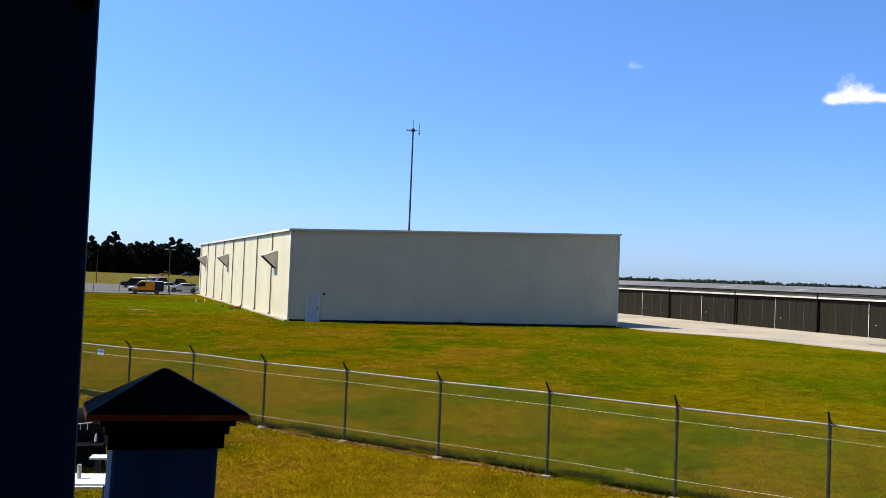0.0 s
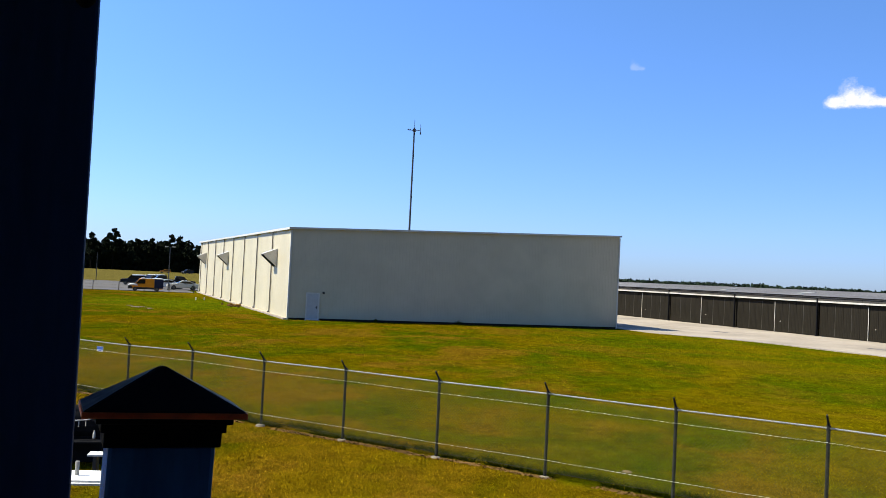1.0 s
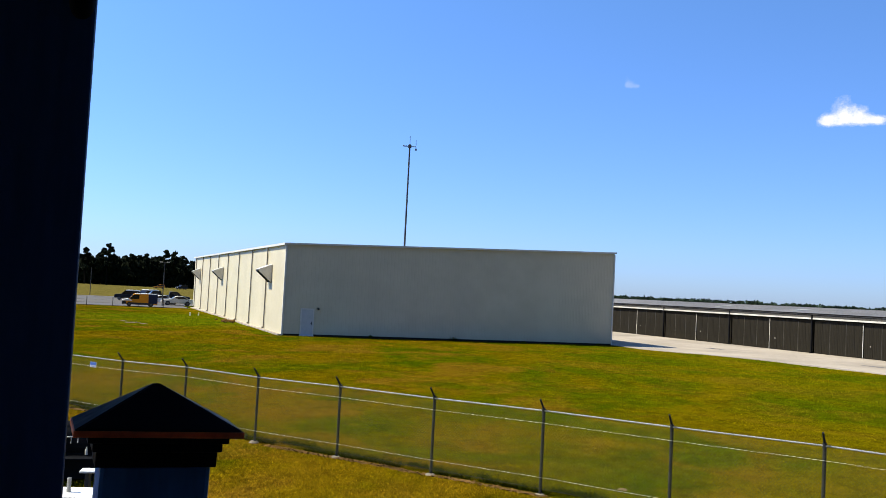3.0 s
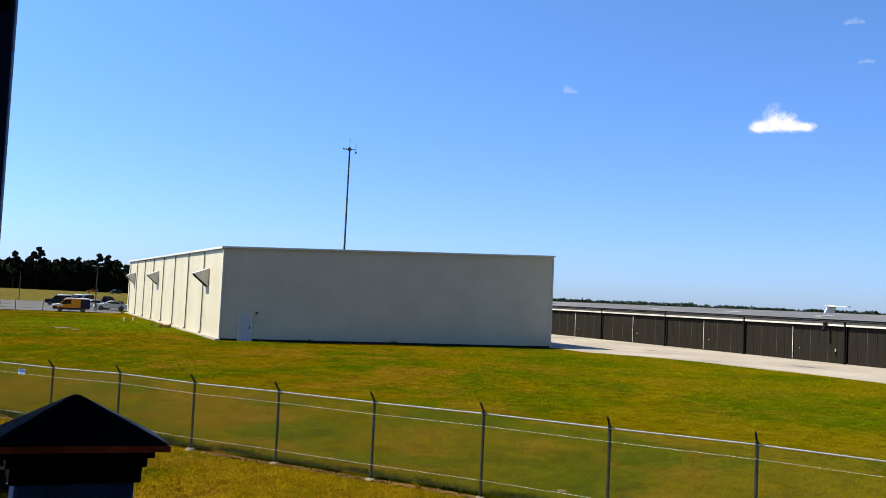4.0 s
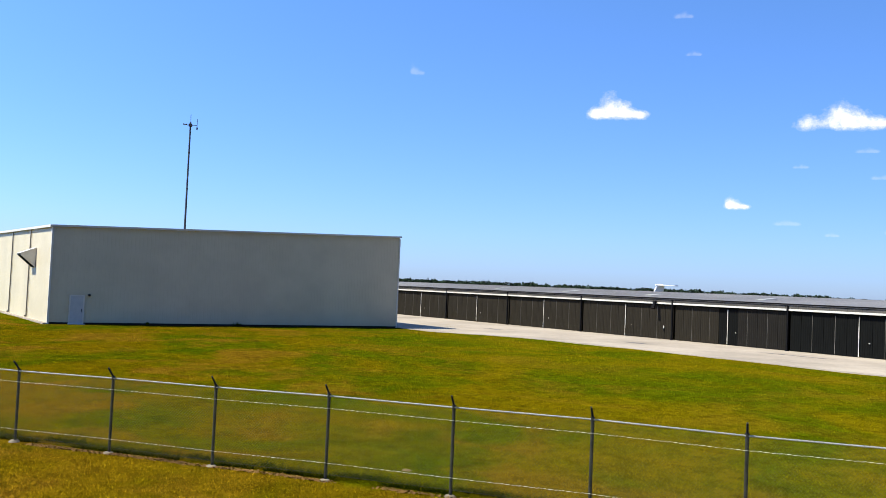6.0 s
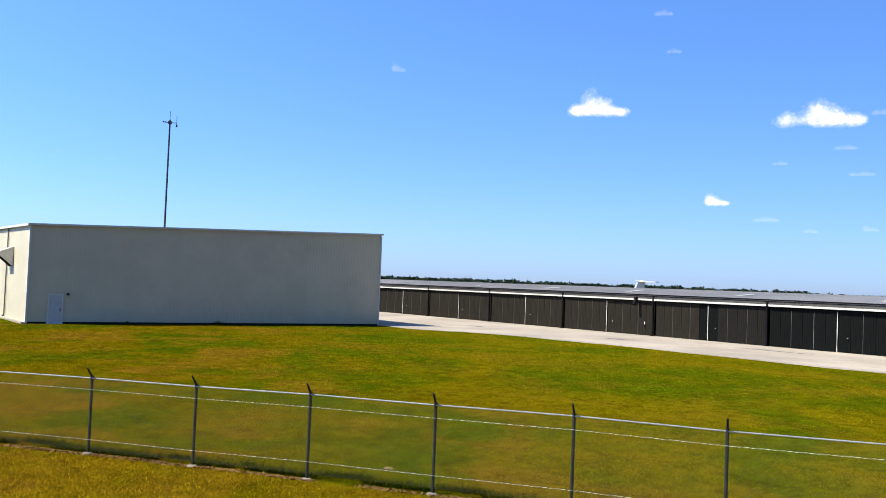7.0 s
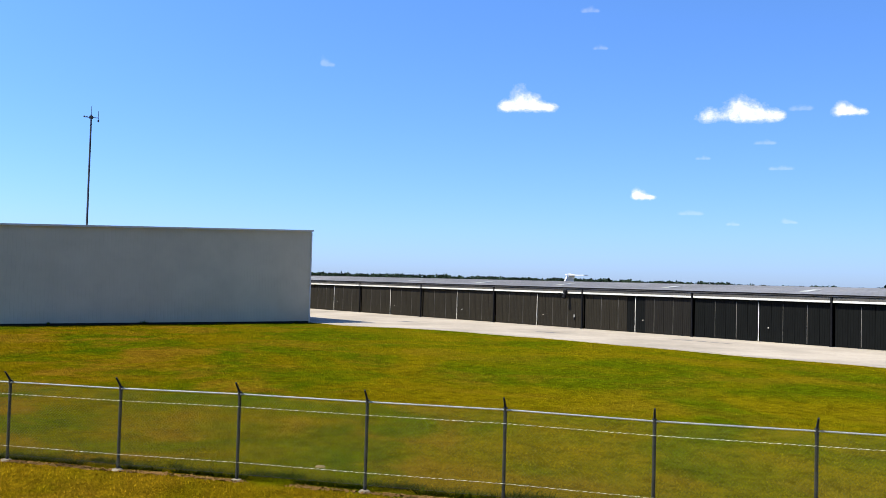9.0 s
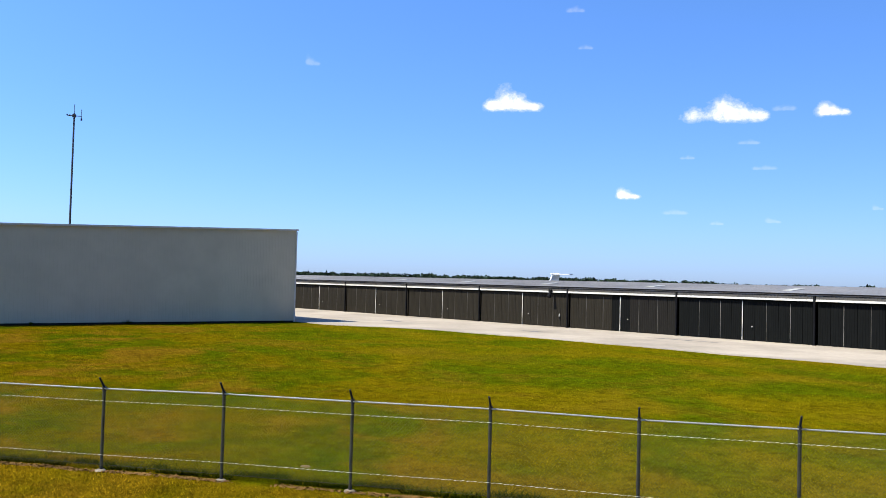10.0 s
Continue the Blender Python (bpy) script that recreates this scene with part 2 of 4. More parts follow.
# ---- mesh helpers ----


def part(name, bm, material, parent=None, label="", smooth=False):
    """One mesh object from a bmesh, under its thing where one is given."""
    me = bpy.data.meshes.new(name)
    bm.normal_update()
    bm.to_mesh(me)
    bm.free()
    me.materials.append(material)
    if smooth:
        for f in me.polygons:
            f.use_smooth = True
    ob = new(name, me)
    if parent:
        ob.parent = parent
    if label:
        ob["label"] = label
    return ob


def thing(name, m, label, category, group="", kind=""):
    """An empty at a thing's base, to hold its parts."""
    ob = new(name)
    ob.matrix_world = m
    return tagged(ob, label, category, group, kind)


def box(bm, x0, x1, y0, y1, z0, z1, bevel=0.0):
    r = bmesh.ops.create_cube(bm, size=1.0)
    bmesh.ops.transform(bm, matrix=Matrix.Translation(((x0 + x1) / 2, (y0 + y1) / 2, (z0 + z1) / 2)) @ Matrix.Diagonal((x1 - x0, y1 - y0, z1 - z0, 1)), verts=r["verts"])
    if bevel:
        edges = list({e for v in r["verts"] for e in v.link_edges})
        bmesh.ops.bevel(bm, geom=edges, offset=bevel, segments=2, affect="EDGES", profile=0.6)
    return bm


def rod(bm, a, b, r0, r1=None, seg=8):
    a, b = Vector(a), Vector(b)
    d = b - a
    r = bmesh.ops.create_cone(bm, cap_ends=True, segments=seg, radius1=r0, radius2=r0 if r1 is None else r1, depth=d.length)
    bmesh.ops.transform(bm, matrix=Matrix.Translation((a + b) / 2) @ d.to_track_quat("Z", "Y").to_matrix().to_4x4(), verts=r["verts"])
    return bm


def prism(bm, outline, depth0, depth1, axis="y"):
    """An outline in two axes, drawn out along the third."""
    def at(p, d):
        return {"y": (p[0], d, p[1]), "x": (d, p[0], p[1]), "z": (p[0], p[1], d)}[axis]
    a = [bm.verts.new(at(p, depth0)) for p in outline]
    b = [bm.verts.new(at(p, depth1)) for p in outline]
    n = len(outline)
    bm.faces.new(a)
    bm.faces.new(list(reversed(b)))
    for i in range(n):
        bm.faces.new((a[i], b[i], b[(i + 1) % n], a[(i + 1) % n]))
    bmesh.ops.recalc_face_normals(bm, faces=bm.faces)
    return bm


def B():
    return bmesh.new()


# ---- plan ----
TURN = 21.43                       # heading of the hangar's long walls
U = Vector((math.cos(radians(TURN)), math.sin(radians(TURN)), 0))
V = Vector((-math.sin(radians(TURN)), math.cos(radians(TURN)), 0))
A0 = Vector((-12.33, 71.97, 0))    # front corner of the cream hangar
F0 = Vector((2.538, 20.782, 0))    # a fence post
FA = 0.585
FD = Vector((math.cos(FA), -math.sin(FA), 0))
FN = Vector((math.sin(FA), math.cos(FA), 0))
FS = 3.011
LOW = -0.46


def site(u, v, z=0.0, turn=0.0):
    p = A0 + U * u + V * v
    return pose(p.x, p.y, z, 0, 0, TURN + turn)


def lie(x, y):
    """Height of the ground: a low lawn round the deck, rising gently to the hangars."""
    s = (Vector((x, y, 0)) - F0).dot(FN)
    k = min(1, max(0, (s - 2) / 30))
    return LOW * (1 - k * k * (3 - 2 * k))


def top(x, y):
    """The ground's surface with its gentle unevenness."""
    b = 0.05 * noise.noise((x * 0.12, y * 0.12, 0)) + 0.03 * noise.noise((x * 0.5, y * 0.5, 3))
    return lie(x, y) + (b if -200 < x < 200 and y < 250 else 0) - 0.03


# ground: one sheet, fine near the fence
def ground():
    def axis(near0, near1, step, far):
        a = list(np.arange(near0, near1 + 1e-6, step))
        w, left, right = step, [], []
        x = near0
        while x > -far:
            w *= 1.35
            x -= w
            left.append(x)
        x, w = near1, step
        while x < far:
            w *= 1.35
            x += w
            right.append(x)
        return left[::-1] + a + right
    xs, ys = axis(-60, 70, 1.0, 2600), axis(-10, 100, 1.0, 2600)
    verts, faces = [], []
    for y in ys:
        for x in xs:
            verts.append((x, y, top(x, y)))
    n = len(xs)
    for j in range(len(ys) - 1):
        for i in range(n - 1):
            k = j * n + i
            faces.append((k, k + 1, k + n + 1, k + n))
    me = bpy.data.meshes.new("ground")
    me.from_pydata(verts, [], faces)
    me.materials.append(GRASS)
    for f in me.polygons:
        f.use_smooth = True
    tagged(new("ground", me), "mown airfield grass, green with straw-brown patches", "ground", kind="structure")


ground()


def flat(name, corners, z, material, label, category):
    bm = B()
    prism(bm, [(p.x, p.y) for p in corners], z - 0.25, z, "z")
    return tagged(part(name, bm, material), label, category, kind="structure")


def uvp(u, v):
    return A0 + U * u + V * v


flat("apron", [uvp(*c) for c in ((36.2, -150), (36.2, -22), (35.4, -15), (33.4, -9.5), (31.0, -6.4), (30.75, -4), (30.75, 150), (51.3, 150), (51.3, -150))], 0.03, CONCRETE,
     "pale sunlit concrete apron in front of the hangar doors", "apron")


# ---- the cream hangar ----
def cream_hangar():
    W, L, HL, HR = 30.50, 64.0, 7.27, 8.42
    h = thing("cream_hangar", site(0, 0), "large cream metal hangar with a low single-pitch roof", "hangar")
    pitch = 0.3048

    def ribbed(length, height0, height1, name, label, m, mat):
        """Sheet siding with raised ribs, running along x, outer face towards -y."""
        bm = B()
        n = int(length / pitch)
        prof = []
        for i in range(n):
            x = i * length / n
            w = length / n
            prof += [(x, 0.0), (x + w * 0.72, 0.0), (x + w * 0.80, -0.006), (x + w * 0.92, -0.006)]
        prof.append((length, 0.0))
        lo = [bm.verts.new((x, y, -0.3)) for x, y in prof]
        hi = [bm.verts.new((x, y, height0 + (height1 - height0) * x / length)) for x, y in prof]
        for i in range(len(prof) - 1):
            bm.faces.new((lo[i], lo[i + 1], hi[i + 1], hi[i]))
        back = [bm.verts.new((x, 0.2, z)) for x, z in ((0, -0.3), (length, -0.3), (length, height1), (0, height0))]
        bm.faces.new(list(reversed(back)))
        ob = part(name, bm, mat, h, label)
        ob.matrix_local = m
        return ob

    ribbed(W, HL, HR, "front_wall", "ribbed metal siding in the shade", pose(0, 0, 0), WALL_CREAM)
    ribbed(L, HL, HL, "side_wall", "ribbed cream siding in full sun", pose(0, L, 0, 0, 0, -90), WALL_CREAM)
    ribbed(L, HR, HR, "side_wall", "", pose(W, 0, 0, 0, 0, 90), WALL_CREAM)
    ribbed(W, HR, HL, "back_wall", "", pose(W, L, 0, 0, 0, 180), WALL_CREAM)
    # dark strip standing in for the shadow line at the wall's foot
    bm = B()
    box(bm, 0.0, W, -0.045, -0.034, -0.3, 0.13)
    part("base_shade_strip", bm, BROWN, h, "dark strip painted as the shadow line under the front siding")
    bm = B()
    prism(bm, [(-0.12, HL - 0.02), (W + 0.10, HR + 0.02), (W + 0.10, HR + 0.12), (-0.12, HL + 0.08)], -0.18, L + 0.2)
    part("roof", bm, ROOF, h)
    bm = B()
    prism(bm, [(-0.12, HL - 0.05), (W + 0.10, HR - 0.01), (W + 0.10, HR + 0.14), (-0.12, HL + 0.10)], -0.22, -0.185)
    part("front_fascia", bm, TRIM, h, "pale folded metal roof edge")
    bm = B()
    prism(bm, [(-0.23, HL - 0.08), (-0.12, HL - 0.08), (-0.12, HL + 0.09), (-0.23, HL + 0.10)], -0.2, L + 0.2)
    part("gutter", bm, TRIM, h, "pale box gutter")
    for x, z in ((0, HL), (W, HR)):
        bm = B()
        s = -1 if x == 0 else 1
        box(bm, min(x - 0.035, x + 0.07 * s * -1), max(x + 0.035, x + 0.07 * s * -1), -0.06, -0.032, 0, z - 0.1)
        box(bm, x - 0.06 if s < 0 else x + 0.032, x - 0.032 if s < 0 else x + 0.06, -0.06, 0.08, 0, z - 0.1)
        part("corner_trim", bm, TRIM, h)
    for i in range(1, 9):
        y = i * 7.75 - 0.2
        bm = B()
        box(bm, -0.14, -0.045, y - 0.055, y + 0.055, 0.25, HL - 0.1, 0.01)
        box(bm, -0.24, -0.045, y - 0.055, y + 0.055, 0.14, 0.27, 0.01)
        part("downspout", bm, DOWNSPOUT, h)
    bm = B()
    box(bm, -0.34, 0.0, -0.05, L, -0.35, 0.08)
    part("footing", bm, CONCRETE, h, "pale concrete strip along the wall base")
    # hooded air intakes on the sunny wall
    for y in (6.1, 35.3, 57.0):
        w2, z0, z1, out = 0.72, 4.12, 5.70, 1.15
        bm = B()
        side = [(-0.04, z1), (-0.04, z0), (-out, z1 - 0.62), (-out, z1 - 0.45)]
        for yy in (y - w2, y + w2 - 0.03):
            prism(bm, side, yy, yy + 0.03)
        prism(bm, [(-0.04, z1), (-out, z1 - 0.45), (-out, z1 - 0.49), (-0.04, z1 - 0.04)], y - w2 + 0.03, y + w2 - 0.03)
        hood = part("intake_hood", bm, TRIM, h, "wedge-shaped sheet metal air intake hood")
        bm = B()
        for k in range(7):
            t = (k + 0.5) / 7
            x, z = -0.06 - (out - 0.08) * t, z0 + (z1 - 0.62 - z0) * t
            box(bm, x - 0.02, x + 0.02, y - w2 + 0.03, y + w2 - 0.03, z - 0.005, z + 0.02)
        prism(bm, [(-0.05, z0 + 0.03), (-out + 0.02, z1 - 0.60), (-out + 0.02, z1 - 0.585), (-0.05, z0 + 0.045)], y - w2 + 0.03, y + w2 - 0.03)
        part("screen", bm, BLACKSTEEL, hood, "dark bird screen")
    # personnel door
    bm = B()
    box(bm, 1.42, 1.52, -0.09, -0.032, 0, 2.2)
    box(bm, 2.43, 2.53, -0.09, -0.032, 0, 2.2)
    box(bm, 1.52, 2.43, -0.09, -0.032, 2.11, 2.2)
    box(bm, 1.38, 2.57, -0.30, -0.032, -0.1, 0.03)
    part("door_frame", bm, TRIM, h)
    bm = B()
    box(bm, 1.52, 2.43, -0.07, -0.034, 0.03, 2.11, 0.006)
    door = part("door", bm, DOOR_WHITE, h, "closed white steel door")
    bm = B()
    rod(bm, (2.34, -0.07, 1.0), (2.34, -0.12, 1.0), 0.03)
    rod(bm, (2.34, -0.12, 1.0), (2.22, -0.12, 1.0), 0.014)
    box(bm, 2.31, 2.37, -0.078, -0.066, 0.9, 1.15)
    part("door_handle", bm, DARK, door)
    bm = B()
    box(bm, 2.76, 2.92, -0.16, -0.03, 2.15, 2.30, 0.015)
    rod(bm, (2.84, -0.16, 2.22), (2.84, -0.24, 2.17), 0.06, 0.075, 10)
    part("wall_lamp", bm, DARK, h, "small dark flood lamp by the door")


cream_hangar()


# ---- antenna mast ----
def mast():
    m = thing("antenna_mast", pose(-3.43, 83.9, 0), "tall thin steel mast with weather sensors on top", "mast")
    top = 17.80
    bm = B()
    rod(bm, (0, 0, 0), (0, 0, 9), 0.095, 0.09)
    rod(bm, (0, 0, 9), (0, 0, top), 0.085, 0.07)
    part("pole", bm, DARK, m)
    bm = B()
    rod(bm, (-0.55, 0, top - 0.25), (0.6, 0, top - 0.25), 0.03)
    part("crossarm", bm, DARK, m)
    bm = B()
    rod(bm, (0, 0, top), (0, 0, top + 0.75), 0.02)
    part("whip_aerial", bm, DARK, m)
    bm = B()
    rod(bm, (0.58, 0, top - 0.55), (0.58, 0, top + 0.35), 0.022)
    box(bm, 0.52, 0.66, -0.02, 0.02, top - 0.62, top - 0.42)
    part("wind_vane", bm, DARK, m)
    bm = B()
    box(bm, -0.16, 0.16, -0.12, 0.12, top - 0.38, top - 0.12, 0.03)
    part("sensor_box", bm, DARK, m)
    bm = B()
    for k in range(3):
        a = k * 2.094
        rod(bm, (-0.5, 0, top - 0.2), (-0.5 + 0.13 * math.cos(a), 0.13 * math.sin(a), top - 0.2), 0.012)
        bmesh.ops.create_uvsphere(bm, u_segments=8, v_segments=6, radius=0.06, matrix=Matrix.Translation((-0.5 + 0.15 * math.cos(a), 0.15 * math.sin(a), top - 0.2)))
    part("anemometer", bm, DARK, m)


mast()


# ---- row of small hangars ----
def hangar_row():
    H0 = Vector((40.98, 76.22, 0))
    row = thing("hangar_row", pose(H0.x, H0.y, 0, 0, 0, TURN - 90), "long low row of small hangars with brown sheet doors", "hangar")
    # local x runs along the row towards the near end, y out of the front is -y
    BAY, X0, X1 = 12.0, -84.0, 48.0
    bm = B()
    prism(bm, [(-0.45, 3.74), (-0.45, 3.90), (7.4, 4.50), (15.4, 3.90), (15.4, 3.74), (7.4, 4.34)], X0, X1, "x")
    part("roof", bm, ROOF, row, "dull grey metal roof")
    bm = B()
    n = int((X1 - X0) / 0.4)
    for i in range(n):
        x = X0 + i * 0.4
        a = [bm.verts.new(c) for c in ((x, -0.47, 3.905), (x + 0.07, -0.47, 3.905), (x + 0.07, 7.4, 4.505), (x, 7.4, 4.505))]
        b = [bm.verts.new((v.co.x + (0.02 if k in (0, 3) else -0.02), v.co.y, v.co.z + 0.014)) for k, v in enumerate(a)]
        bm.faces.new(b)
        bm.faces.new((a[0], b[0], b[3], a[3]))
        bm.faces.new((a[1], a[2], b[2], b[1]))
        bm.faces.new((a[0], a[1], b[1], b[0]))
    tagged(part("roof_ribs", bm, ROOF, row), kind="stuff")
    for x in (-53, -29, -17, -5.2, 7.5, 20.5, 33):
        bm = B()
        prism(bm, [(1.6, 4.06), (3.6, 4.21), (3.6, 4.265), (1.6, 4.115)], x, x + 0.75, "x")
        part("skylight_sheet", bm, ROOF_LIGHT, row, "pale translucent roof sheet")
    bm = B()
    box(bm, X0, X1, -0.52, -0.46, 3.79, 3.89)
    # black strip in place of the shadow under the soffit
    box(bm, X0, X1, -0.30, -0.24, 3.40, 3.74)
    part("eave_fascia_and_shadow", bm, BLACKSTEEL, row, "dark eave fascia with a black strip for the soffit shadow")
    bm = B()
    box(bm, X0, X1, 0.0, 15.0, 3.5, 3.73)
    box(bm, X0, X1, 14.9, 15.0, -0.1, 3.5)
    box(bm, X0, X0 + 0.1, 0.2, 14.9, -0.1, 3.5)
    box(bm, X1 - 0.1, X1, 0.2, 14.9, -0.1, 3.5)
    part("rear_shell", bm, BROWN, row)
    PANEL = []
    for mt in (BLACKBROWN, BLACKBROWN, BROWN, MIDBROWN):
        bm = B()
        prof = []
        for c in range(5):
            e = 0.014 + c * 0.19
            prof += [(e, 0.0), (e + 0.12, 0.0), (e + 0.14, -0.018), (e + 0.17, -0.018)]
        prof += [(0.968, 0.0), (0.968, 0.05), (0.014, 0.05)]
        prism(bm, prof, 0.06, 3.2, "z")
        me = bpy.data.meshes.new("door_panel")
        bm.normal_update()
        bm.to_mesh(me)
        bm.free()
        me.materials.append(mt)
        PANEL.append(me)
    k0 = int(X0 / BAY)
    for k in range(k0, int(X1 / BAY) + 1):
        x = k * BAY
        bm = B()
        box(bm, x - 0.06, x + 0.06, -0.46, -0.30, -0.1, 3.72, 0.01)
        box(bm, x - 0.11, x + 0.11, -0.50, -0.26, -0.1, 0.10, 0.01)
        part("post", bm, BLACKSTEEL, row)
    for k in range(k0, int(X1 / BAY)):
        x = k * BAY
        # nearer bays get the darker copies, in place of a fading sheen
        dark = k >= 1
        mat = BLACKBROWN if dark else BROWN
        bm = B()
        box(bm, x + 0.11, x + BAY - 0.11, -0.44, -0.301, 3.30, 3.46, 0.008)
        for j in range(int(BAY / 0.3) - 1):
            xx = x + 0.25 + j * 0.3
            box(bm, xx, xx + 0.05, -0.452, -0.44, 3.305, 3.455)
        part("track_cover", bm, HWHITE, row, "white ribbed sheet over the door track")
        bm = B()
        box(bm, x + 0.11, x + BAY - 0.11, -0.40, -0.301, 3.465, 3.70)
        for j in range(int(BAY / 0.3) - 1):
            xx = x + 0.25 + j * 0.3
            box(bm, xx, xx + 0.12, -0.43, -0.40, 3.47, 3.695)
        part("header_sheet", bm, HEADER, row, "brown ribbed sheet over the track cover")
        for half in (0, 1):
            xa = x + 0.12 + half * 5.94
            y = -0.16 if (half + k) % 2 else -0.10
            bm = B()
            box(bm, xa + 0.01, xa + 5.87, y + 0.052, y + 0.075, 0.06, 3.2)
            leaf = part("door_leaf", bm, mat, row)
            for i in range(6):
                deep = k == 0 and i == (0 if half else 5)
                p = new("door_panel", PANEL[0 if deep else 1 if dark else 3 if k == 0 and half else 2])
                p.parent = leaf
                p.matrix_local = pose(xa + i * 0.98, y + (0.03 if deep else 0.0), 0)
            for i in (2, 4):
                bm = B()
                a = xa + i * 0.98
                box(bm, a - 0.014, a + 0.014, y - 0.022, y - 0.002, 0.1, 3.05)
                part("joint_strip", bm, (DOWNSPOUT if dark else JOINT) if (i + k) % 3 else JOINT, leaf)
        bm = B()
        for j in range(9):
            w2 = 0.030 + 0.022 * noise.noise((k * 1.7, j * 2.3, 5))
            box(bm, x + 6 - w2, x + 6 + w2, -0.20, -0.165, 0.08 + j * 0.335, 0.08 + j * 0.335 + 0.30)
        box(bm, x + 5.98, x + 6.02, -0.19, -0.16, 0.08, 3.1)
        part("centre_strip", bm, HWHITE, row, "worn white weather strip between door leaves")
        bm = B()
        rod(bm, (x + 6.85, -0.19, 1.15), (x + 6.85, -0.23, 1.15), 0.05, 0.04, 10)
        part("door_lock", bm, HWHITE, row)
    bm = B()
    box(bm, -2.1, -1.8, -0.75, -0.5, 3.35, 3.6, 0.02)
    rod(bm, (-1.95, -0.62, 3.35), (-1.95, -0.85, 2.85), 0.12, 0.2, 10)
    part("flood_lamp", bm, BLACKSTEEL, row, "dark flood lamp under the eave")
    bm = B()
    box(bm, -1.15, -1.07, -0.26, -0.18, 1.05, 1.3, 0.015)
    part("hasp_box", bm, HWHITE, row)
    bm = B()
    box(bm, -1.17, -1.05, -0.25, -0.18, 0.80, 1.03, 0.015)
    part("hasp_plate", bm, BLACKSTEEL, row)


hangar_row()


# ---- chain-link fence ----
def fence():
    fo = thing("chain_link_fence", pose(F0.x, F0.y, LOW, 0, 0, -math.degrees(FA)), "galvanised chain-link fence with angled arms on its posts", "fence")
    K0, K1, H = -7, 7, 1.83
    sag = {-7: -0.12, -6: -0.10, -5: -0.08, -4: -0.008, -3: -0.03, -2: 0.008, -1: 0.02, 0: 0.06, 1: 0.06, 2: 0.075, 3: 0.03, 4: 0.035, 5: 0.03, 6: 0.03, 7: 0.03}
    for k in range(K0, K1 + 1):
        x, e = k * FS, sag.get(k, 0.0)
        bm = B()
        rod(bm, (x, 0, -0.3), (x, 0, H + e + 0.02), 0.036, seg=12)
        post = part("post", bm, POSTM, fo, smooth=False)
        bm = B()
        rod(bm, (x, 0, H + e - 0.05), (x, 0, H + e + 0.05), 0.046, seg=12)
        rod(bm, (x, 0, H + e + 0.03), (x, -0.20, H + e + 0.27), 0.026, 0.02, 8)
        part("arm", bm, POSTM, post, "angled arm")
        bm = B()
        rod(bm, (x, 0, 1.53), (x, 0, 1.56), 0.041, seg=10)
        part("tie_band", bm, POSTM, post)
        bm = B()
        bmesh.ops.create_cone(bm, cap_ends=True, segments=10, radius1=0.15, radius2=0.10, depth=0.05, matrix=Matrix.Translation((x, -0.03, -0.015)))
        part("footing", bm, FOOTING, post)
    for k in range(K0, K1):
        x0, x1 = k * FS, (k + 1) * FS
        e0, e1 = sag.get(k, 0.0), sag.get(k + 1, 0.0)
        bm = B()
        rod(bm, (x0, -0.02, H + e0), (x1, -0.02, H + e1), 0.018, seg=10)
        part("top_rail", bm, GALV, fo)
        for z in (1.55, 0.32):
            bm = B()
            n = 46
            for i in range(n):
                a = x0 + (x1 - x0) * i / n
                b = x0 + (x1 - x0) * (i + 1) / n
                s = 0.005 if i % 2 else -0.005
                d = e0 + (e1 - e0) * (i + 0.5) / n
                # thick and thin pieces alternate to imitate the wire's broken glints
                rod(bm, (a, -0.045 + s, z + d - s * 1.4), (b, -0.045 - s, z + d + s * 1.4), 0.0045 if i % 2 else 0.0018, seg=5)
            part("twisted_cable", bm, CABLE, fo, "bright twisted steel cable")
        bm = B()
        rod(bm, (x0, -0.03, 0.12), (x1, -0.03, 0.12), 0.003, seg=4)
        part("tension_wire", bm, POSTM, fo)
        bm = B()
        step, zt, zb, r = 0.078, H + 0.045, 0.05, 0.0022
        hgt = zt - zb
        n = int(FS / step)
        for i in range(-int(hgt / step), n + 1):
            for s in (1, -1):
                xa = x0 + i * step
                pa, pb = (xa, zb), (xa + hgt, zt)
                lo, hi = max(x0, pa[0]), min(x1, pb[0])
                if hi - lo < 0.02:
                    continue
                za, zc = zb + (lo - xa), zb + (hi - xa)
                if s < 0:
                    za, zc = zt + zb - za, zt + zb - zc
                y = -0.035 + 0.003 * s
                q = [bm.verts.new(c) for c in ((lo, y, za + r), (lo, y - r, za - r), (lo, y + r, za - r), (hi, y, zc + r), (hi, y - r, zc - r), (hi, y + r, zc - r))]
                for c in ((0, 1, 4, 3), (1, 2, 5, 4), (2, 0, 3, 5)):
                    bm.faces.new([q[t] for t in c])
        for v in bm.verts:
            v.co.z += e0 + (e1 - e0) * (v.co.x - x0) / FS
        tagged(part("wire_mesh", bm, MESHWIRE, fo, "diamond wire mesh"), kind="stuff")
    bm = B()
    box(bm, -5.53 * FS, -5.42 * FS, -0.06, -0.05, 1.43, 1.60)
    sign = tagged(part("fence_sign", bm, DOOR_WHITE), "small blue and white notice wired to the fence", "sign")
    sign.matrix_world = fo.matrix_world
    blue = worn("sign_blue", (0.03, 0.08, 0.3), 0.5)
    bm = B()
    box(bm, -5.525 * FS, -5.425 * FS, -0.066, -0.0605, 1.50, 1.595)
    part("blue_band", bm, blue, sign)
    bm = B()
    box(bm, -5.50 * FS, -5.45 * FS, -0.066, -0.0605, 1.455, 1.475)
    part("text_bar", bm, blue, sign)


fence()


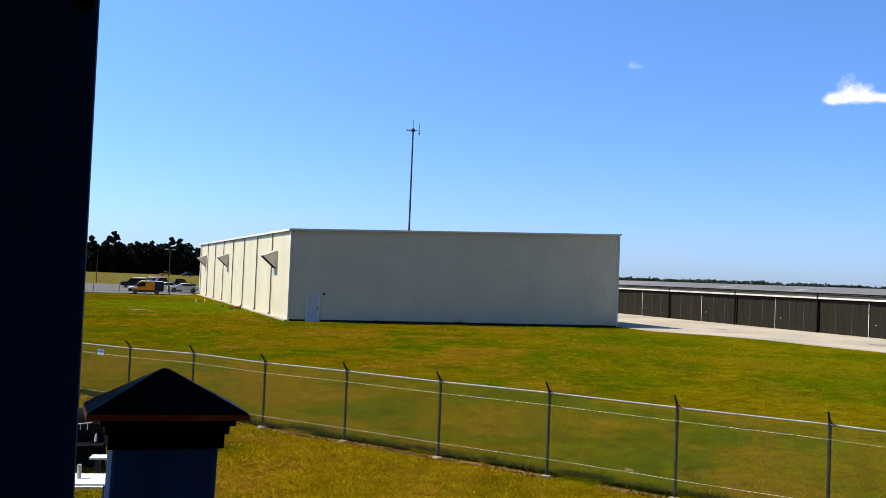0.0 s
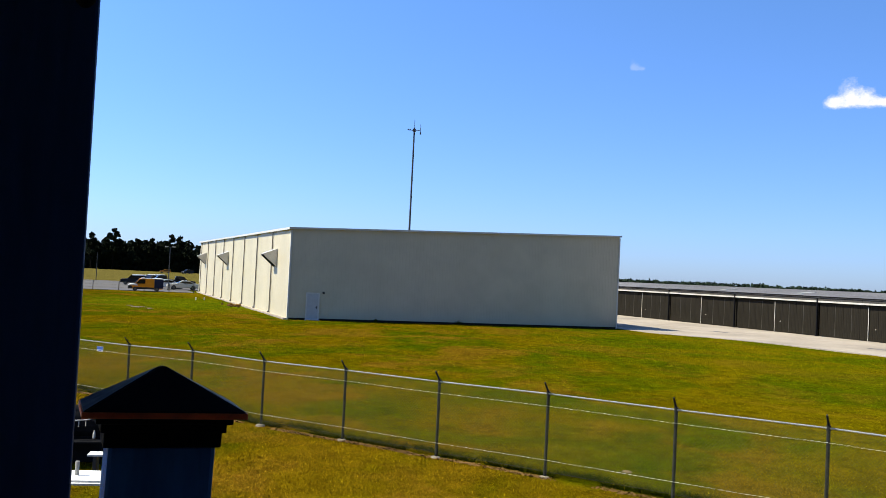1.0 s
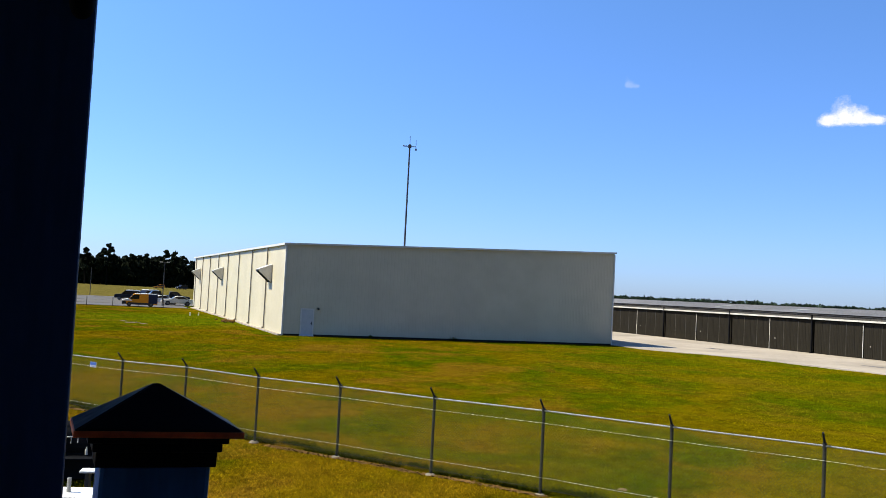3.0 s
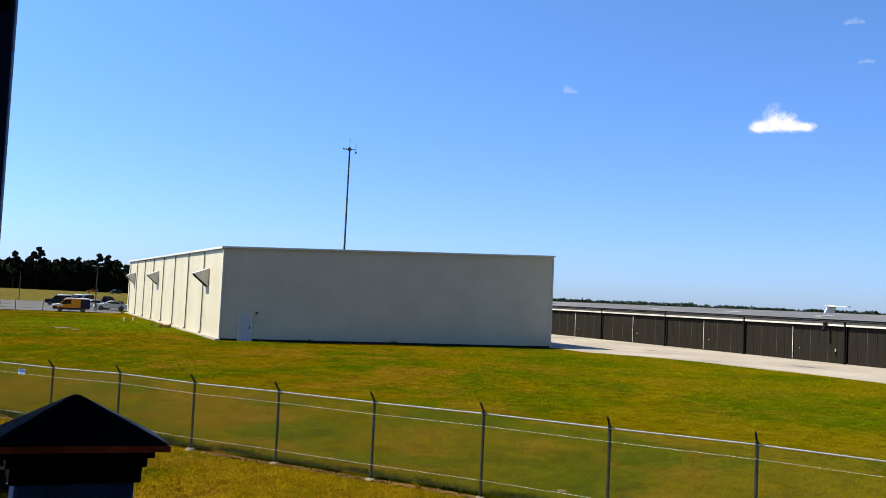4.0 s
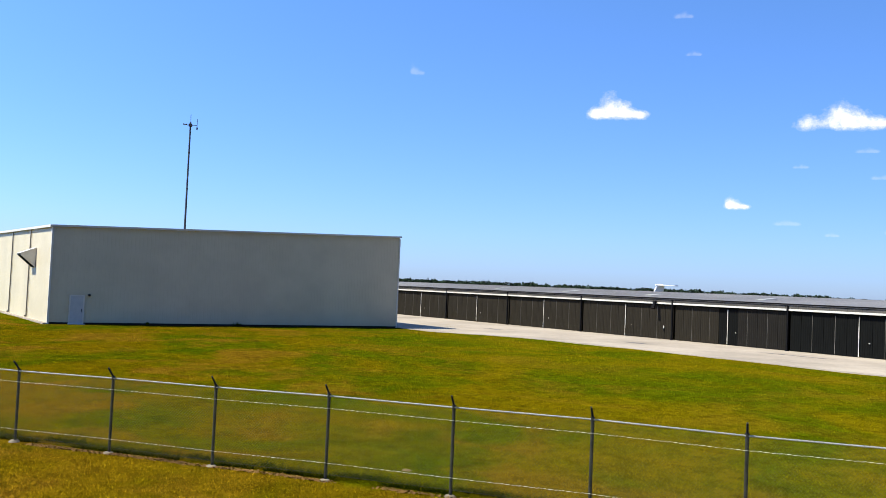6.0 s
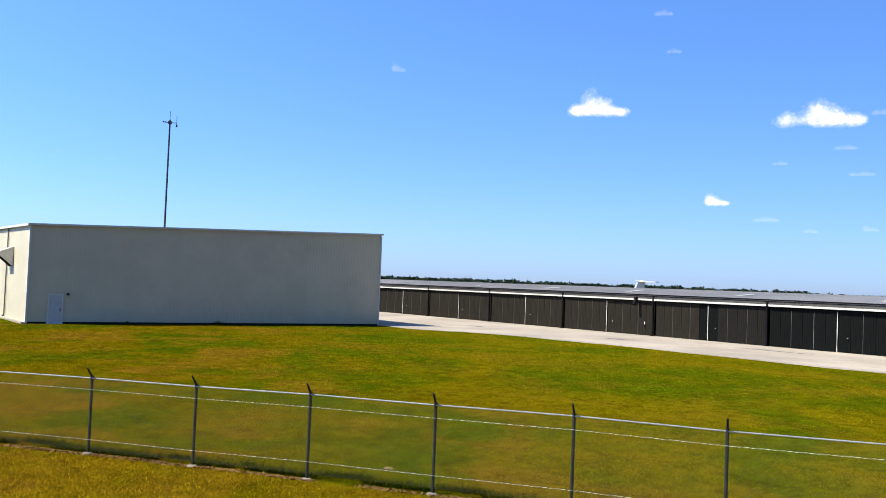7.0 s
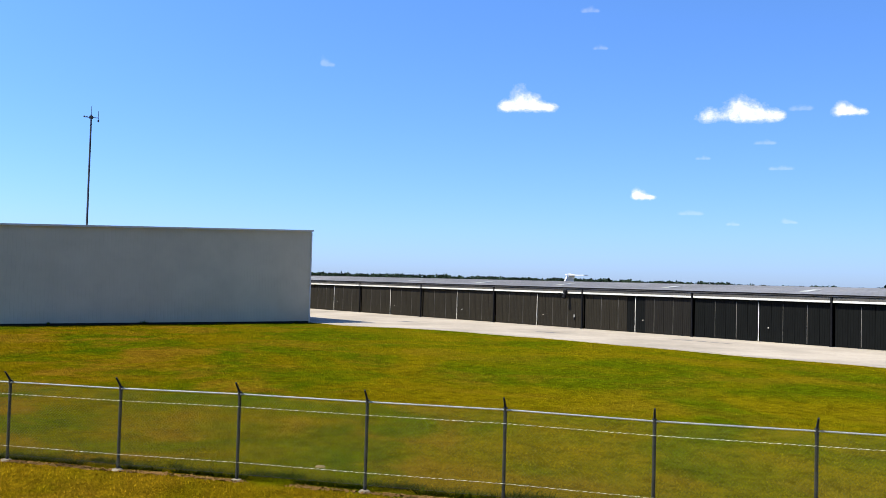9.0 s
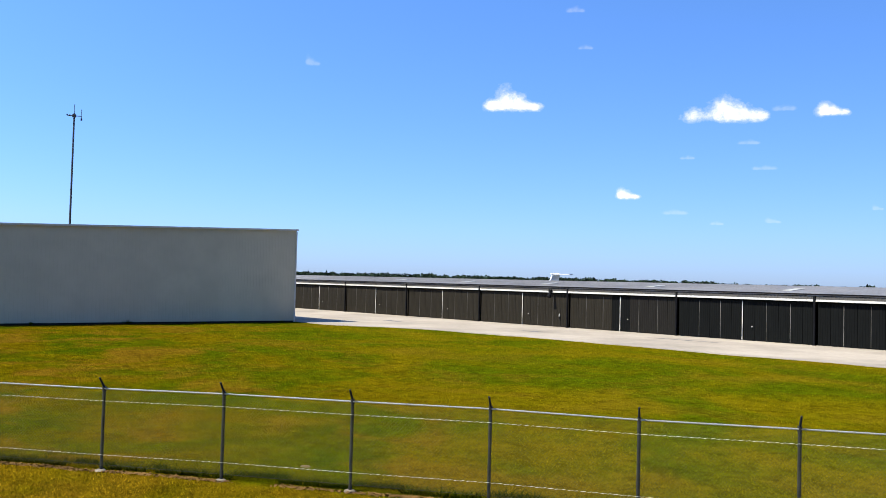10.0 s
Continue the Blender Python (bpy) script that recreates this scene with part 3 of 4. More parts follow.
# ---- deck where the camera stands ----
def boards(floor, x0, x1, y0, y1, level):
    """Deck boards with open joints, sharing one mesh."""
    n = int((y1 - y0) / 0.144)
    bm = B()
    box(bm, x0, x1, 0.002, 0.138, level - 0.058, level - 0.04, 0.003)
    first = part("plank", bm, PLANK, floor)
    first.location.y = y0
    for i in range(1, n):
        p = new("plank", first.data)
        p.parent = floor
        p.location.y = y0 + i * 0.144


def deck():
    FLOOR, ROOFZ = 2.40, 5.20
    base = pose(0, 0, 0, 0, 0, TURN)
    bm = B()
    box(bm, -6.0, 5.0, -3.0, 0.6, FLOOR - 0.25, FLOOR - 0.06)
    box(bm, -6.0, 5.0, -3.0, 0.6, LOW - 0.2, FLOOR - 0.26)
    fl = tagged(part("deck_floor", bm, PLANK), "raised grey timber deck", "floor", kind="structure")
    fl.matrix_world = base
    boards(fl, -6.0, 5.0, -3.0, 0.6, FLOOR)
    bm = B()
    box(bm, -1.2, 0.6, 0.6, 2.5, FLOOR - 0.25, FLOOR - 0.06)
    box(bm, -1.2, 0.6, 0.6, 2.5, LOW - 0.2, FLOOR - 0.26)
    fl = tagged(part("landing_floor", bm, PLANK), "raised grey timber landing", "floor", kind="structure")
    fl.matrix_world = base
    boards(fl, -1.2, 0.6, 0.6, 2.5, FLOOR)
    # unseen walls, added to keep sky light off the posts
    bm = B()
    box(bm, -6.0, 5.0, -3.2, -3.0, LOW, ROOFZ)
    w = tagged(part("shade_wall_south", bm, SIDING), "unseen dark wall added behind the deck to shade it", "wall", kind="structure")
    w.matrix_world = base
    for x0, x1 in ((-6.2, -6.0), (5.0, 5.2)):
        bm = B()
        box(bm, x0, x1, -3.0, 0.0, LOW, ROOFZ)
        w = tagged(part("shade_wall_end", bm, SIDING), "unseen dark wall added at the end of the deck", "wall", kind="structure")
        w.matrix_world = base
    # unseen ceiling, sized to shade the posts and darken the cap's reflection
    bm = B()
    box(bm, -6.2, 5.2, -3.2, 0.35, ROOFZ, ROOFZ + 0.2)
    box(bm, -3.0, 0.6, 0.35, 2.9, ROOFZ, ROOFZ + 0.2)
    c = tagged(part("ceiling", bm, SIDING), "unseen dark ceiling added to shade the posts", "ceiling", kind="structure")
    c.matrix_world = base
    # roof post
    bm = B()
    box(bm, -0.125, 0.125, -0.125, 0.125, FLOOR - 0.04, ROOFZ, 0.007)
    post = tagged(part("roof_post", bm, BLUEPOST), "tall dark blue painted wooden porch post, paint chipped", "post")
    post.matrix_world = pose(-0.878, 1.867, 0, 0, 0, TURN)
    bm = B()
    bmesh.ops.create_uvsphere(bm, u_segments=16, v_segments=8, radius=0.032, matrix=Matrix.Translation((0.098, -0.122, 4.535)) @ Matrix.Diagonal((0.8, 0.4, 1.2, 1)))
    part("dark_lump", bm, BLACKP, post, "small dark rounded lump near the top of the post", smooth=True)
    cap = thing("newel_post", pose(-0.4755, 1.209, -0.0045, 0, 1.5, 24), "dark blue railing post with a black pyramid cap", "post")
    z = 3.800
    bm = B()
    box(bm, -0.064, 0.074, -0.067, 0.005, FLOOR - 0.04, z - 0.038, 0.006)
    part("shaft", bm, SHAFTBLUE, cap, "slate blue painted shaft")
    for a, z0, z1 in ((0.072, -0.042, -0.022), (0.077, -0.022, -0.010), (0.084, -0.010, 0.0)):
        bm = B()
        box(bm, 0.002 - a, 0.008 + a, -a, 0.024 - 0.1 + a, z + z0, z + z1, 0.002)
        part("moulding", bm, BLACKP, cap, "black stepped moulding")
    bm = B()
    box(bm, -0.100, 0.107, -0.1, 0.010, z, z + 0.008, 0.001)
    part("cap_rim", bm, COPPER, cap, "reddish-brown cap rim")
    bm = B()
    base4 = [bm.verts.new(c) for c in ((-0.100, -0.1, z + 0.008), (0.107, -0.1, z + 0.008), (0.107, 0.010, z + 0.008), (-0.100, 0.010, z + 0.008))]
    tip = bm.verts.new((-0.002, -0.045, z + 0.065))
    bm.faces.new(list(reversed(base4)))
    for i in range(4):
        bm.faces.new((base4[i], base4[(i + 1) % 4], tip))
    bmesh.ops.bevel(bm, geom=list(bm.edges), offset=0.002, segments=2, affect="EDGES")
    part("pyramid_cap", bm, BLACKP, cap, "glossy black pyramid")


deck()


# ---- things on the low lawn beside the deck ----
def picnic_table():
    x, y = -6.35, 15.6
    t = thing("picnic_table", pose(x, y, top(x, y), 0, 0, 8), "weathered white board picnic table on the lawn", "table")
    for i in range(5):
        bm = B()
        box(bm, -0.95, 0.95, -0.38 + i * 0.155, -0.24 + i * 0.155, 0.72, 0.76, 0.004)
        part("board", bm, WHITE_TOP, t)
    for yy in (-0.75, 0.62):
        bm = B()
        box(bm, -0.95, 0.95, yy, yy + 0.24, 0.43, 0.47, 0.004)
        part("bench_board", bm, WHITE_TOP, t)
    for xx in (-0.7, 0.7):
        for s in (-1, 1):
            bm = B()
            rod(bm, (xx, s * 0.62, 0.0), (xx, s * 0.2, 0.72), 0.045, seg=6)
            part("leg", bm, DARK, t)
        bm = B()
        box(bm, xx - 0.03, xx + 0.03, -0.75, 0.86, 0.36, 0.43)
        part("cross_beam", bm, DARK, t)
    bm = B()
    rod(bm, (0.2, 0.0, 0.76), (0.2, 0.0, 1.0), 0.035, seg=10)
    part("umbrella_sleeve", bm, GALV, t, "short steel tube in the table")


def grill():
    x, y = -7.95, 20.0
    g = thing("barbecue_smoker", pose(x, y, top(x, y), 0, 0, 15), "black steel barrel smoker with bright fittings", "grill")
    bm = B()
    rod(bm, (-0.62, 0, 0.85), (0.55, 0, 0.85), 0.36, seg=20)
    part("barrel", bm, BLACKSTEEL, g)
    for xx in (-0.55, 0.55):
        for yy in (-0.25, 0.25):
            bm = B()
            rod(bm, (xx, yy, 0), (xx, yy, 0.75), 0.03, seg=8)
            part("leg", bm, BLACKSTEEL, g)
    bm = B()
    for i in range(12):
        a, b = 3.5 + i * 0.19, 3.5 + (i + 1) * 0.19
        rod(bm, (0.36 * math.cos(a), 0.36 * math.sin(a) - 0.15, 1.0), (0.36 * math.cos(b), 0.36 * math.sin(b) - 0.15, 1.0), 0.014, seg=6)
    part("tool_rail", bm, HWHITE, g, "curved chrome tool rail")
    for i in range(5):
        a = 3.75 + i * 0.42
        bm = B()
        rod(bm, (0.36 * math.cos(a), 0.36 * math.sin(a) - 0.15, 1.0), (0.36 * math.cos(a), 0.36 * math.sin(a) - 0.16, 0.86), 0.009, seg=5)
        part("tool_hook", bm, HWHITE, g)
    bm = B()
    rod(bm, (-0.18, -0.2, 1.24), (-0.18, -0.2, 1.38), 0.05, 0.035, 10)
    rod(bm, (-0.18, -0.2, 1.38), (-0.18, -0.2, 1.46), 0.02, seg=8)
    part("lid_knob", bm, HWHITE, g, "bright metal lid knob")
    bm = B()
    rod(bm, (0.42, -0.4, 0.60), (0.42, -0.4, 0.70), 0.03, seg=10)
    rod(bm, (0.42, -0.4, 0.70), (0.42, -0.4, 0.77), 0.025, 0.01, 10)
    part("bottle", bm, HWHITE, g, "pale bottle on the side shelf")
    bm = B()
    rod(bm, (-0.45, 0, 1.18), (-0.45, 0, 1.75), 0.06, seg=10)
    part("chimney", bm, BLACKSTEEL, g)
    bm = B()
    bmesh.ops.create_uvsphere(bm, u_segments=18, v_segments=10, radius=0.46, matrix=Matrix.Translation((-0.05, 0, 0.92)) @ Matrix.Diagonal((1.1, 0.8, 0.75, 1)))
    part("lid", bm, BLACKSTEEL, g, smooth=True)
    bm = B()
    box(bm, -0.62, 0.55, -0.3, 0.3, 0.06, 0.62, 0.02)
    part("fire_box", bm, BLACKSTEEL, g)
    bm = B()
    box(bm, -0.6, 0.6, -0.75, -0.40, 0.55, 0.58, 0.005)
    part("shelf", bm, BLACKSTEEL, g)


def garden_bench():
    x, y = -6.5, 18.95
    b = thing("garden_bench", pose(x, y, top(x, y), 0, 0, 10), "plain bleached board bench on the lawn", "bench")
    for yy in (-0.17, 0.01):
        bm = B()
        box(bm, -0.7, 0.7, yy, yy + 0.16, 0.42, 0.46, 0.004)
        part("seat_board", bm, WHITE_TOP, b)
    for xx in (-0.55, 0.55):
        bm = B()
        box(bm, xx - 0.04, xx + 0.04, -0.14, 0.14, -0.03, 0.42, 0.006)
        part("leg", bm, DARK, b)


picnic_table()
grill()
garden_bench()


def soil_strip():
    """Bare, sprayed-off earth under the fence: loose flat clods, thinning out into the grass."""
    rng = np.random.default_rng(21)
    verts, faces = [], []
    while len(faces) < 9000:
        s = rng.uniform(-7.2, 7.2) * FS
        keep = 0.42 + 1.5 * noise.noise((s * 0.6, 0, 7))
        if rng.uniform() > keep:
            continue
        p = F0 + FD * s + FN * (-0.10 + rng.normal(0, 0.065) + 0.07 * noise.noise((s * 1.1, 3, 3)))
        z = top(p.x, p.y) + rng.uniform(0.004, 0.022)
        r, k, t0 = rng.uniform(0.010, 0.042), len(verts), rng.uniform(0, 6.28)
        tx, ty = rng.normal(0, 0.35, 2)
        for i in range(6):
            q = r * rng.uniform(0.5, 1.2)
            dx, dy = q * math.cos(t0 + i * 1.047), q * math.sin(t0 + i * 1.047)
            verts.append((p.x + dx, p.y + dy, z + dx * tx + dy * ty))
        faces.append(tuple(range(k, k + 6)))
    me = bpy.data.meshes.new("bare_soil_strip")
    me.from_pydata(verts, [], faces)
    me.materials.append(SOIL)
    tagged(new("bare_soil_strip", me), "crumbs of bare reddish soil under the fence", "soil", kind="stuff")


soil_strip()


def blades(name, count, where, low, high, width, material, label, grow=0.0):
    """Loose grass blades as one sheet of small leaning triangles, coarser with the distance past the fence."""
    rng = np.random.default_rng(5)
    xy, d = where(rng, count)
    count = len(d)
    z = np.array([top(x, y) for x, y in xy])
    size = 1 + grow * np.maximum(d, 0)
    h = rng.uniform(low, high, count) * np.sqrt(size)
    a = rng.uniform(0, 6.283, count)
    lean = rng.normal(0, 1.0, (count, 2)) * (0.9 * h)[:, None]
    w = width * rng.uniform(0.6, 1.3, count) * size
    foot = np.stack([np.cos(a) * w, np.sin(a) * w], 1)
    verts = np.empty((count, 3, 3))
    verts[:, 0, :2], verts[:, 1, :2], verts[:, 2, :2] = xy - foot, xy + foot, xy + lean
    verts[:, 0, 2], verts[:, 1, 2], verts[:, 2, 2] = z - 0.02, z - 0.02, z + h
    me = bpy.data.meshes.new(name)
    me.from_pydata(verts.reshape(-1, 3).tolist(), [], np.arange(count * 3).reshape(-1, 3).tolist())
    me.materials.append(material)
    tagged(new(name, me), label, "grass", kind="stuff")


def blade_material(name, shade=1.0, dark=None, spread=1.0):
    """Single blades in the turf's own colours, some bleached."""
    m = Mat(name, (0.06, 0.06, 0.002), 0.9, 0, 0.0)
    geo = m.n.new("ShaderNodeNewGeometry")
    c = m.mix(0.75, sward_colour(m), dark) if dark else sward_colour(m)
    m.color(m.mix(1.0, c, m.ramp(geo.outputs["Random Per Island"], ((0.0, (shade * (1 - 0.42 * spread),) * 3), (0.8, (shade * (1 + 0.3 * spread),) * 3), (0.97, (shade * (1 + 0.7 * spread),) * 3), (1.0, (shade * (1 + 1.8 * spread),) * 3))), "MULTIPLY"))
    return m.m


BLADE = blade_material("grass_blade", 1.75)
FIELD = blade_material("field_grass_blade", 1.55, None, 0.75)
WEED = blade_material("weed_blade", 0.7, (0.022, 0.042, 0.002))


def along(s, d):
    p = np.array(F0)[:2] + s[:, None] * np.array(FD)[:2] + d[:, None] * np.array(FN)[:2]
    return p, d


def on_lawn(rng, n):
    return along(rng.uniform(-6, 5.5, n) * FS, rng.uniform(-8, -0.25, n))


def past_fence(rng, n):
    d = 0.2 + 56 * rng.uniform(0, 1, n) ** 1.7
    p, d = along(-(24 + 1.5 * d) + rng.uniform(0, 1, n) * (44 + 1.9 * d), d)
    # none on the apron, under the hangar or on the car park
    r = p - np.array(A0)[:2]
    u, v = r @ np.array(U)[:2], r @ np.array(V)[:2]
    edge = np.interp(v, (-22, -15, -9.5, -6.4, -4), (36.0, 35.2, 33.2, 30.8, 30.5))
    keep = (u < edge) & ~((u > -0.3) & (u < 30.6) & (v > -0.1)) & (v < 58)
    return p[keep], d[keep]


def under_fence(rng, n):
    s = rng.uniform(-7, 7, n) * FS
    patch = np.array([noise.noise((v * 0.7, 0, 9)) for v in s])
    d = 0.14 + np.abs(rng.normal(0, 0.13, n)) + np.where(patch < -0.1, 0.3, 0.0)
    return along(s, d)


blades("lawn_blades", 170000, on_lawn, 0.02, 0.055, 0.010, BLADE, "short lawn grass beside the deck")
blades("field_blades", 480000, past_fence, 0.02, 0.055, 0.009, FIELD, "uneven field grass past the fence", 0.02)
blades("fence_weeds", 14000, under_fence, 0.06, 0.20, 0.013, WEED, "darker uncut weeds along the fence foot")


# ---- clouds ----
def cloud(t_yaw, elev, wide, high, material, label, lumps):
    """A patch of vapour far off, bulging towards the eye; lumps are (x, height) along its flat base."""
    R = 3000.0
    a, e = radians(t_yaw), radians(elev)
    at = Vector((math.sin(a) * math.cos(e), math.cos(a) * math.cos(e), math.sin(e))) * R + Vector((0, 0, 4))
    bm = B()
    layer = bm.verts.layers.float.new("thick")
    nx, nz = 56, 30
    grid = []
    for j in range(nz + 1):
        row = []
        for i in range(nx + 1):
            x, z = 2.4 * i / nx - 1.2, 2.4 * j / nz - 0.7
            best = 0.0
            for lx, lw, lh in lumps:
                zz = z / lh if z > 0 else z / 0.25
                best += math.exp(-1.6 * ((x - lx) / lw) ** 2 - 1.6 * zz * zz)
            best = min(1.0, 0.88 * best)
            edge = max(0, 1 - max(abs(x) / 1.2, abs(z - 0.5) / 1.2) ** 6)
            v = bm.verts.new((x * wide / 2, -0.15 * wide * max(0, best), z * high))
            v[layer] = -1.02 + 1.38 * best if edge > 0.05 else -1.5
            row.append(v)
        grid.append(row)
    for r0, r1 in zip(grid, grid[1:]):
        for i in range(nx):
            bm.faces.new((r0[i], r0[i + 1], r1[i + 1], r1[i]))
    ob = tagged(part("cloud", bm, material, smooth=True), label, "cloud", kind="structure")
    ob.matrix_world = look((0, 0, 4), at) @ Matrix.Translation((0, 0, -R)) @ pose(0, 0, 0, 90, 0, 0).inverted()


BIG = ((0.05, 0.40, 1.0), (-0.55, 0.36, 0.45), (0.45, 0.42, 0.5), (0.85, 0.3, 0.2))
ONE = ((-0.2, 0.42, 1.0), (0.3, 0.44, 0.6), (-0.62, 0.34, 0.3), (0.75, 0.34, 0.2))
SMALL = ((-0.2, 0.42, 0.9), (0.25, 0.42, 0.5), (0.7, 0.34, 0.2))
FLATC = ((-0.5, 0.42, 0.5), (0.1, 0.48, 0.8), (0.6, 0.36, 0.4))
for az, el, w, h, kind, lumps in (
    (24.25, 11.18, 222, 64, CLOUD, ONE),
    (37.12, 10.45, 296, 70, CLOUD, BIG),
    (43.23, 10.44, 150, 42, CLOUD, SMALL),
    (31.46, 5.62, 122, 36, CLOUD, SMALL),
    (11.41, 13.39, 76, 27, WISP, SMALL),
    (28.22, 16.94, 80, 19, WISP, FLATC),
    (28.91, 14.71, 64, 15, WISP, FLATC),
    (38.83, 8.81, 91, 15, WISP, FLATC),
    (39.75, 7.27, 102, 15, WISP, FLATC),
    (40.14, 4.10, 76, 17, WISP, SMALL),
    (34.55, 4.59, 110, 17, WISP, FLATC),
    (37.06, 3.95, 57, 13, WISP, FLATC),
    (35.27, 7.95, 64, 13, WISP, FLATC),
    (45.86, 4.83, 50, 15, WISP, SMALL),
    (40.80, 10.75, 95, 20, WISP, FLATC),
):
    cloud(az, el, w, h * (1.6 if kind is CLOUD else 1.7), kind, "small white fair-weather cloud with a flat base" if kind is CLOUD else "thin faint wisp of cloud", lumps)


# ---- far side: trees ----
def leaf_cloud(bm, centre, radii, count, size, rng):
    """Small crossed leaf clumps scattered through an uneven lobe."""
    cx, cy, cz = centre
    for _ in range(count):
        d = Vector(rng.normal(0, 1, 3)).normalized()
        r = rng.uniform(0.35, 1.0) ** 0.5
        r *= 0.82 + 0.3 * noise.noise((d.x * 2 + cx, d.y * 2 + cy, d.z * 2 + cz))
        p = Vector((cx + d.x * radii[0] * r, cy + d.y * radii[1] * r, cz + d.z * radii[2] * r))
        q = Euler(rng.uniform(0, 6.28, 3)).to_matrix()
        s = size * rng.uniform(0.5, 1.3)
        vs = [bm.verts.new(p + q @ Vector(c) * s) for c in ((-1, -0.4, 0), (0.1, -0.7, 0.2), (1, 0.1, -0.1), (0.3, 0.8, 0.2), (-0.7, 0.5, -0.1))]
        bm.faces.new(vs)


def tree(seed, height, spread, pine):
    rng = np.random.default_rng(seed)
    label = "tall dark pine with an open ragged crown" if pine else "dense dark broadleaf tree at the field edge"
    t = thing("tree", pose(0, 0, 0), label, "tree", "trees along the field edge")
    bm = B()
    pts = [Vector((0, 0, 0))]
    for i in range(1, 6):
        pts.append(Vector((rng.normal(0, 0.12) * i, rng.normal(0, 0.12) * i, height * 0.95 * i / 5)))
    for i in range(5):
        rod(bm, pts[i], pts[i + 1], 0.32 * (1 - i / 6), 0.32 * (1 - (i + 1) / 6), 7)
    part("trunk", bm, BARK, t)
    lobes = []
    n = 9 if pine else 11
    for i in range(n):
        f = i / (n - 1)
        z = height * ((0.45 + 0.5 * f) if pine else (0.22 + 0.66 * f))
        w = spread * (1.0 - 0.55 * f if pine else math.sin(0.5 + 2.2 * f)) * rng.uniform(0.65, 1.15)
        a = rng.uniform(0, 6.28)
        lobes.append((math.cos(a) * w * 0.55, math.sin(a) * w * 0.55, z, w * 0.62))
    bm = B()
    for x, y, z, w in lobes:
        rod(bm, (0, 0, z * 0.86), (x, y, z), 0.09, 0.03, 5)
    part("limbs", bm, BARK, t)
    bm = B()
    for x, y, z, w in lobes:
        leaf_cloud(bm, (x, y, z), (w, w, w * (0.5 if pine else 0.75)), 95, 0.5, rng)
    leaf_cloud(bm, (0, 0, height * 0.95), (spread * 0.3, spread * 0.3, height * 0.06), 40, 0.45, rng)
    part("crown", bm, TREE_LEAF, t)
    return t


def treeline():
    kinds = [tree(11, 17, 4.2, True), tree(12, 14.5, 5.0, False), tree(13, 13.0, 4.6, False), tree(14, 15.5, 3.8, True), tree(15, 14, 5.4, False)]
    rng = np.random.default_rng(3)
    firsts = set()
    spots = [(-148.7, 403.6, 0, 1.10), (-151.5, 405, 0, 0.98), (-157.2, 400.4, 3, 1.04), (-125.6, 411.5, 0, 1.02), (-121.6, 412.5, 3, 1.08), (-118.3, 413.4, 1, 1.03), (-139, 406, 1, 1.0), (-133, 408, 3, 0.97)]
    for i in range(30):
        f = i / 29
        spots.append((-200 + 112 * f + rng.normal(0, 1), 398 + 24 * f + rng.uniform(2, 14), int(rng.integers(0, 5)), rng.uniform(0.82, 0.95)))
    for x, y, k, s in spots:
        m = pose(x, y, -0.1, 0, 0, float(rng.uniform(0, 360))) @ Matrix.Scale(s, 4)
        if k not in firsts:
            firsts.add(k)
            kinds[k].matrix_world = m
        else:
            c = copy_thing(kinds[k], m)
            c.matrix_world = m
    bm = B()
    for i in range(420):
        x = -205 + 122 * i / 419
        leaf_cloud(bm, (x, 400 + 24 * (i / 419) + rng.uniform(-2, 8), rng.uniform(1.0, 10.5)), (4, 4, 4.0), 90, 0.85, rng)
    for i in range(460):
        x = -205 + 122 * i / 459
        leaf_cloud(bm, (x, 397 + 24 * (i / 459) + rng.uniform(-2, 1), rng.uniform(0.2, 9.0)), (3.0, 2.0, 2.6), 50, 0.8, rng)
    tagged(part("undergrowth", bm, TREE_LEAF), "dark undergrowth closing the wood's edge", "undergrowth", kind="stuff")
    # woods on the horizon past the small hangars
    bm = B()
    for i in range(900):
        a = 4 + 50 * rng.uniform(0, 1)
        dense = noise.noise((a * 0.35, 0, 21))
        if a > 37 and dense < 0.0 and rng.uniform() < 0.8:
            continue
        R = 1080 + rng.uniform(0, 90)
        h = (12.3 + 2.6 * noise.noise((a * 0.8, 5, 1)) + rng.uniform(-1.5, 1.8)) * (0.86 if a > 37 else 1)
        x, y = R * math.sin(radians(a)), R * math.cos(radians(a))
        leaf_cloud(bm, (x, y, h * 0.62), (6.5, 6.5, h * 0.40), 34, 1.6, rng)
    tagged(part("far_woods", bm, FAR_LEAF), "low line of distant green woods on the horizon", "woods", kind="stuff")


treeline()


# ---- car park ----
flat("car_park", [uvp(*c) for c in ((-140, 59.5), (-0.9, 59.5), (-0.9, 72), (8, 74), (8, 118), (-140, 118))], 0.02, ASPHALT, "pale sunlit asphalt car park", "road")

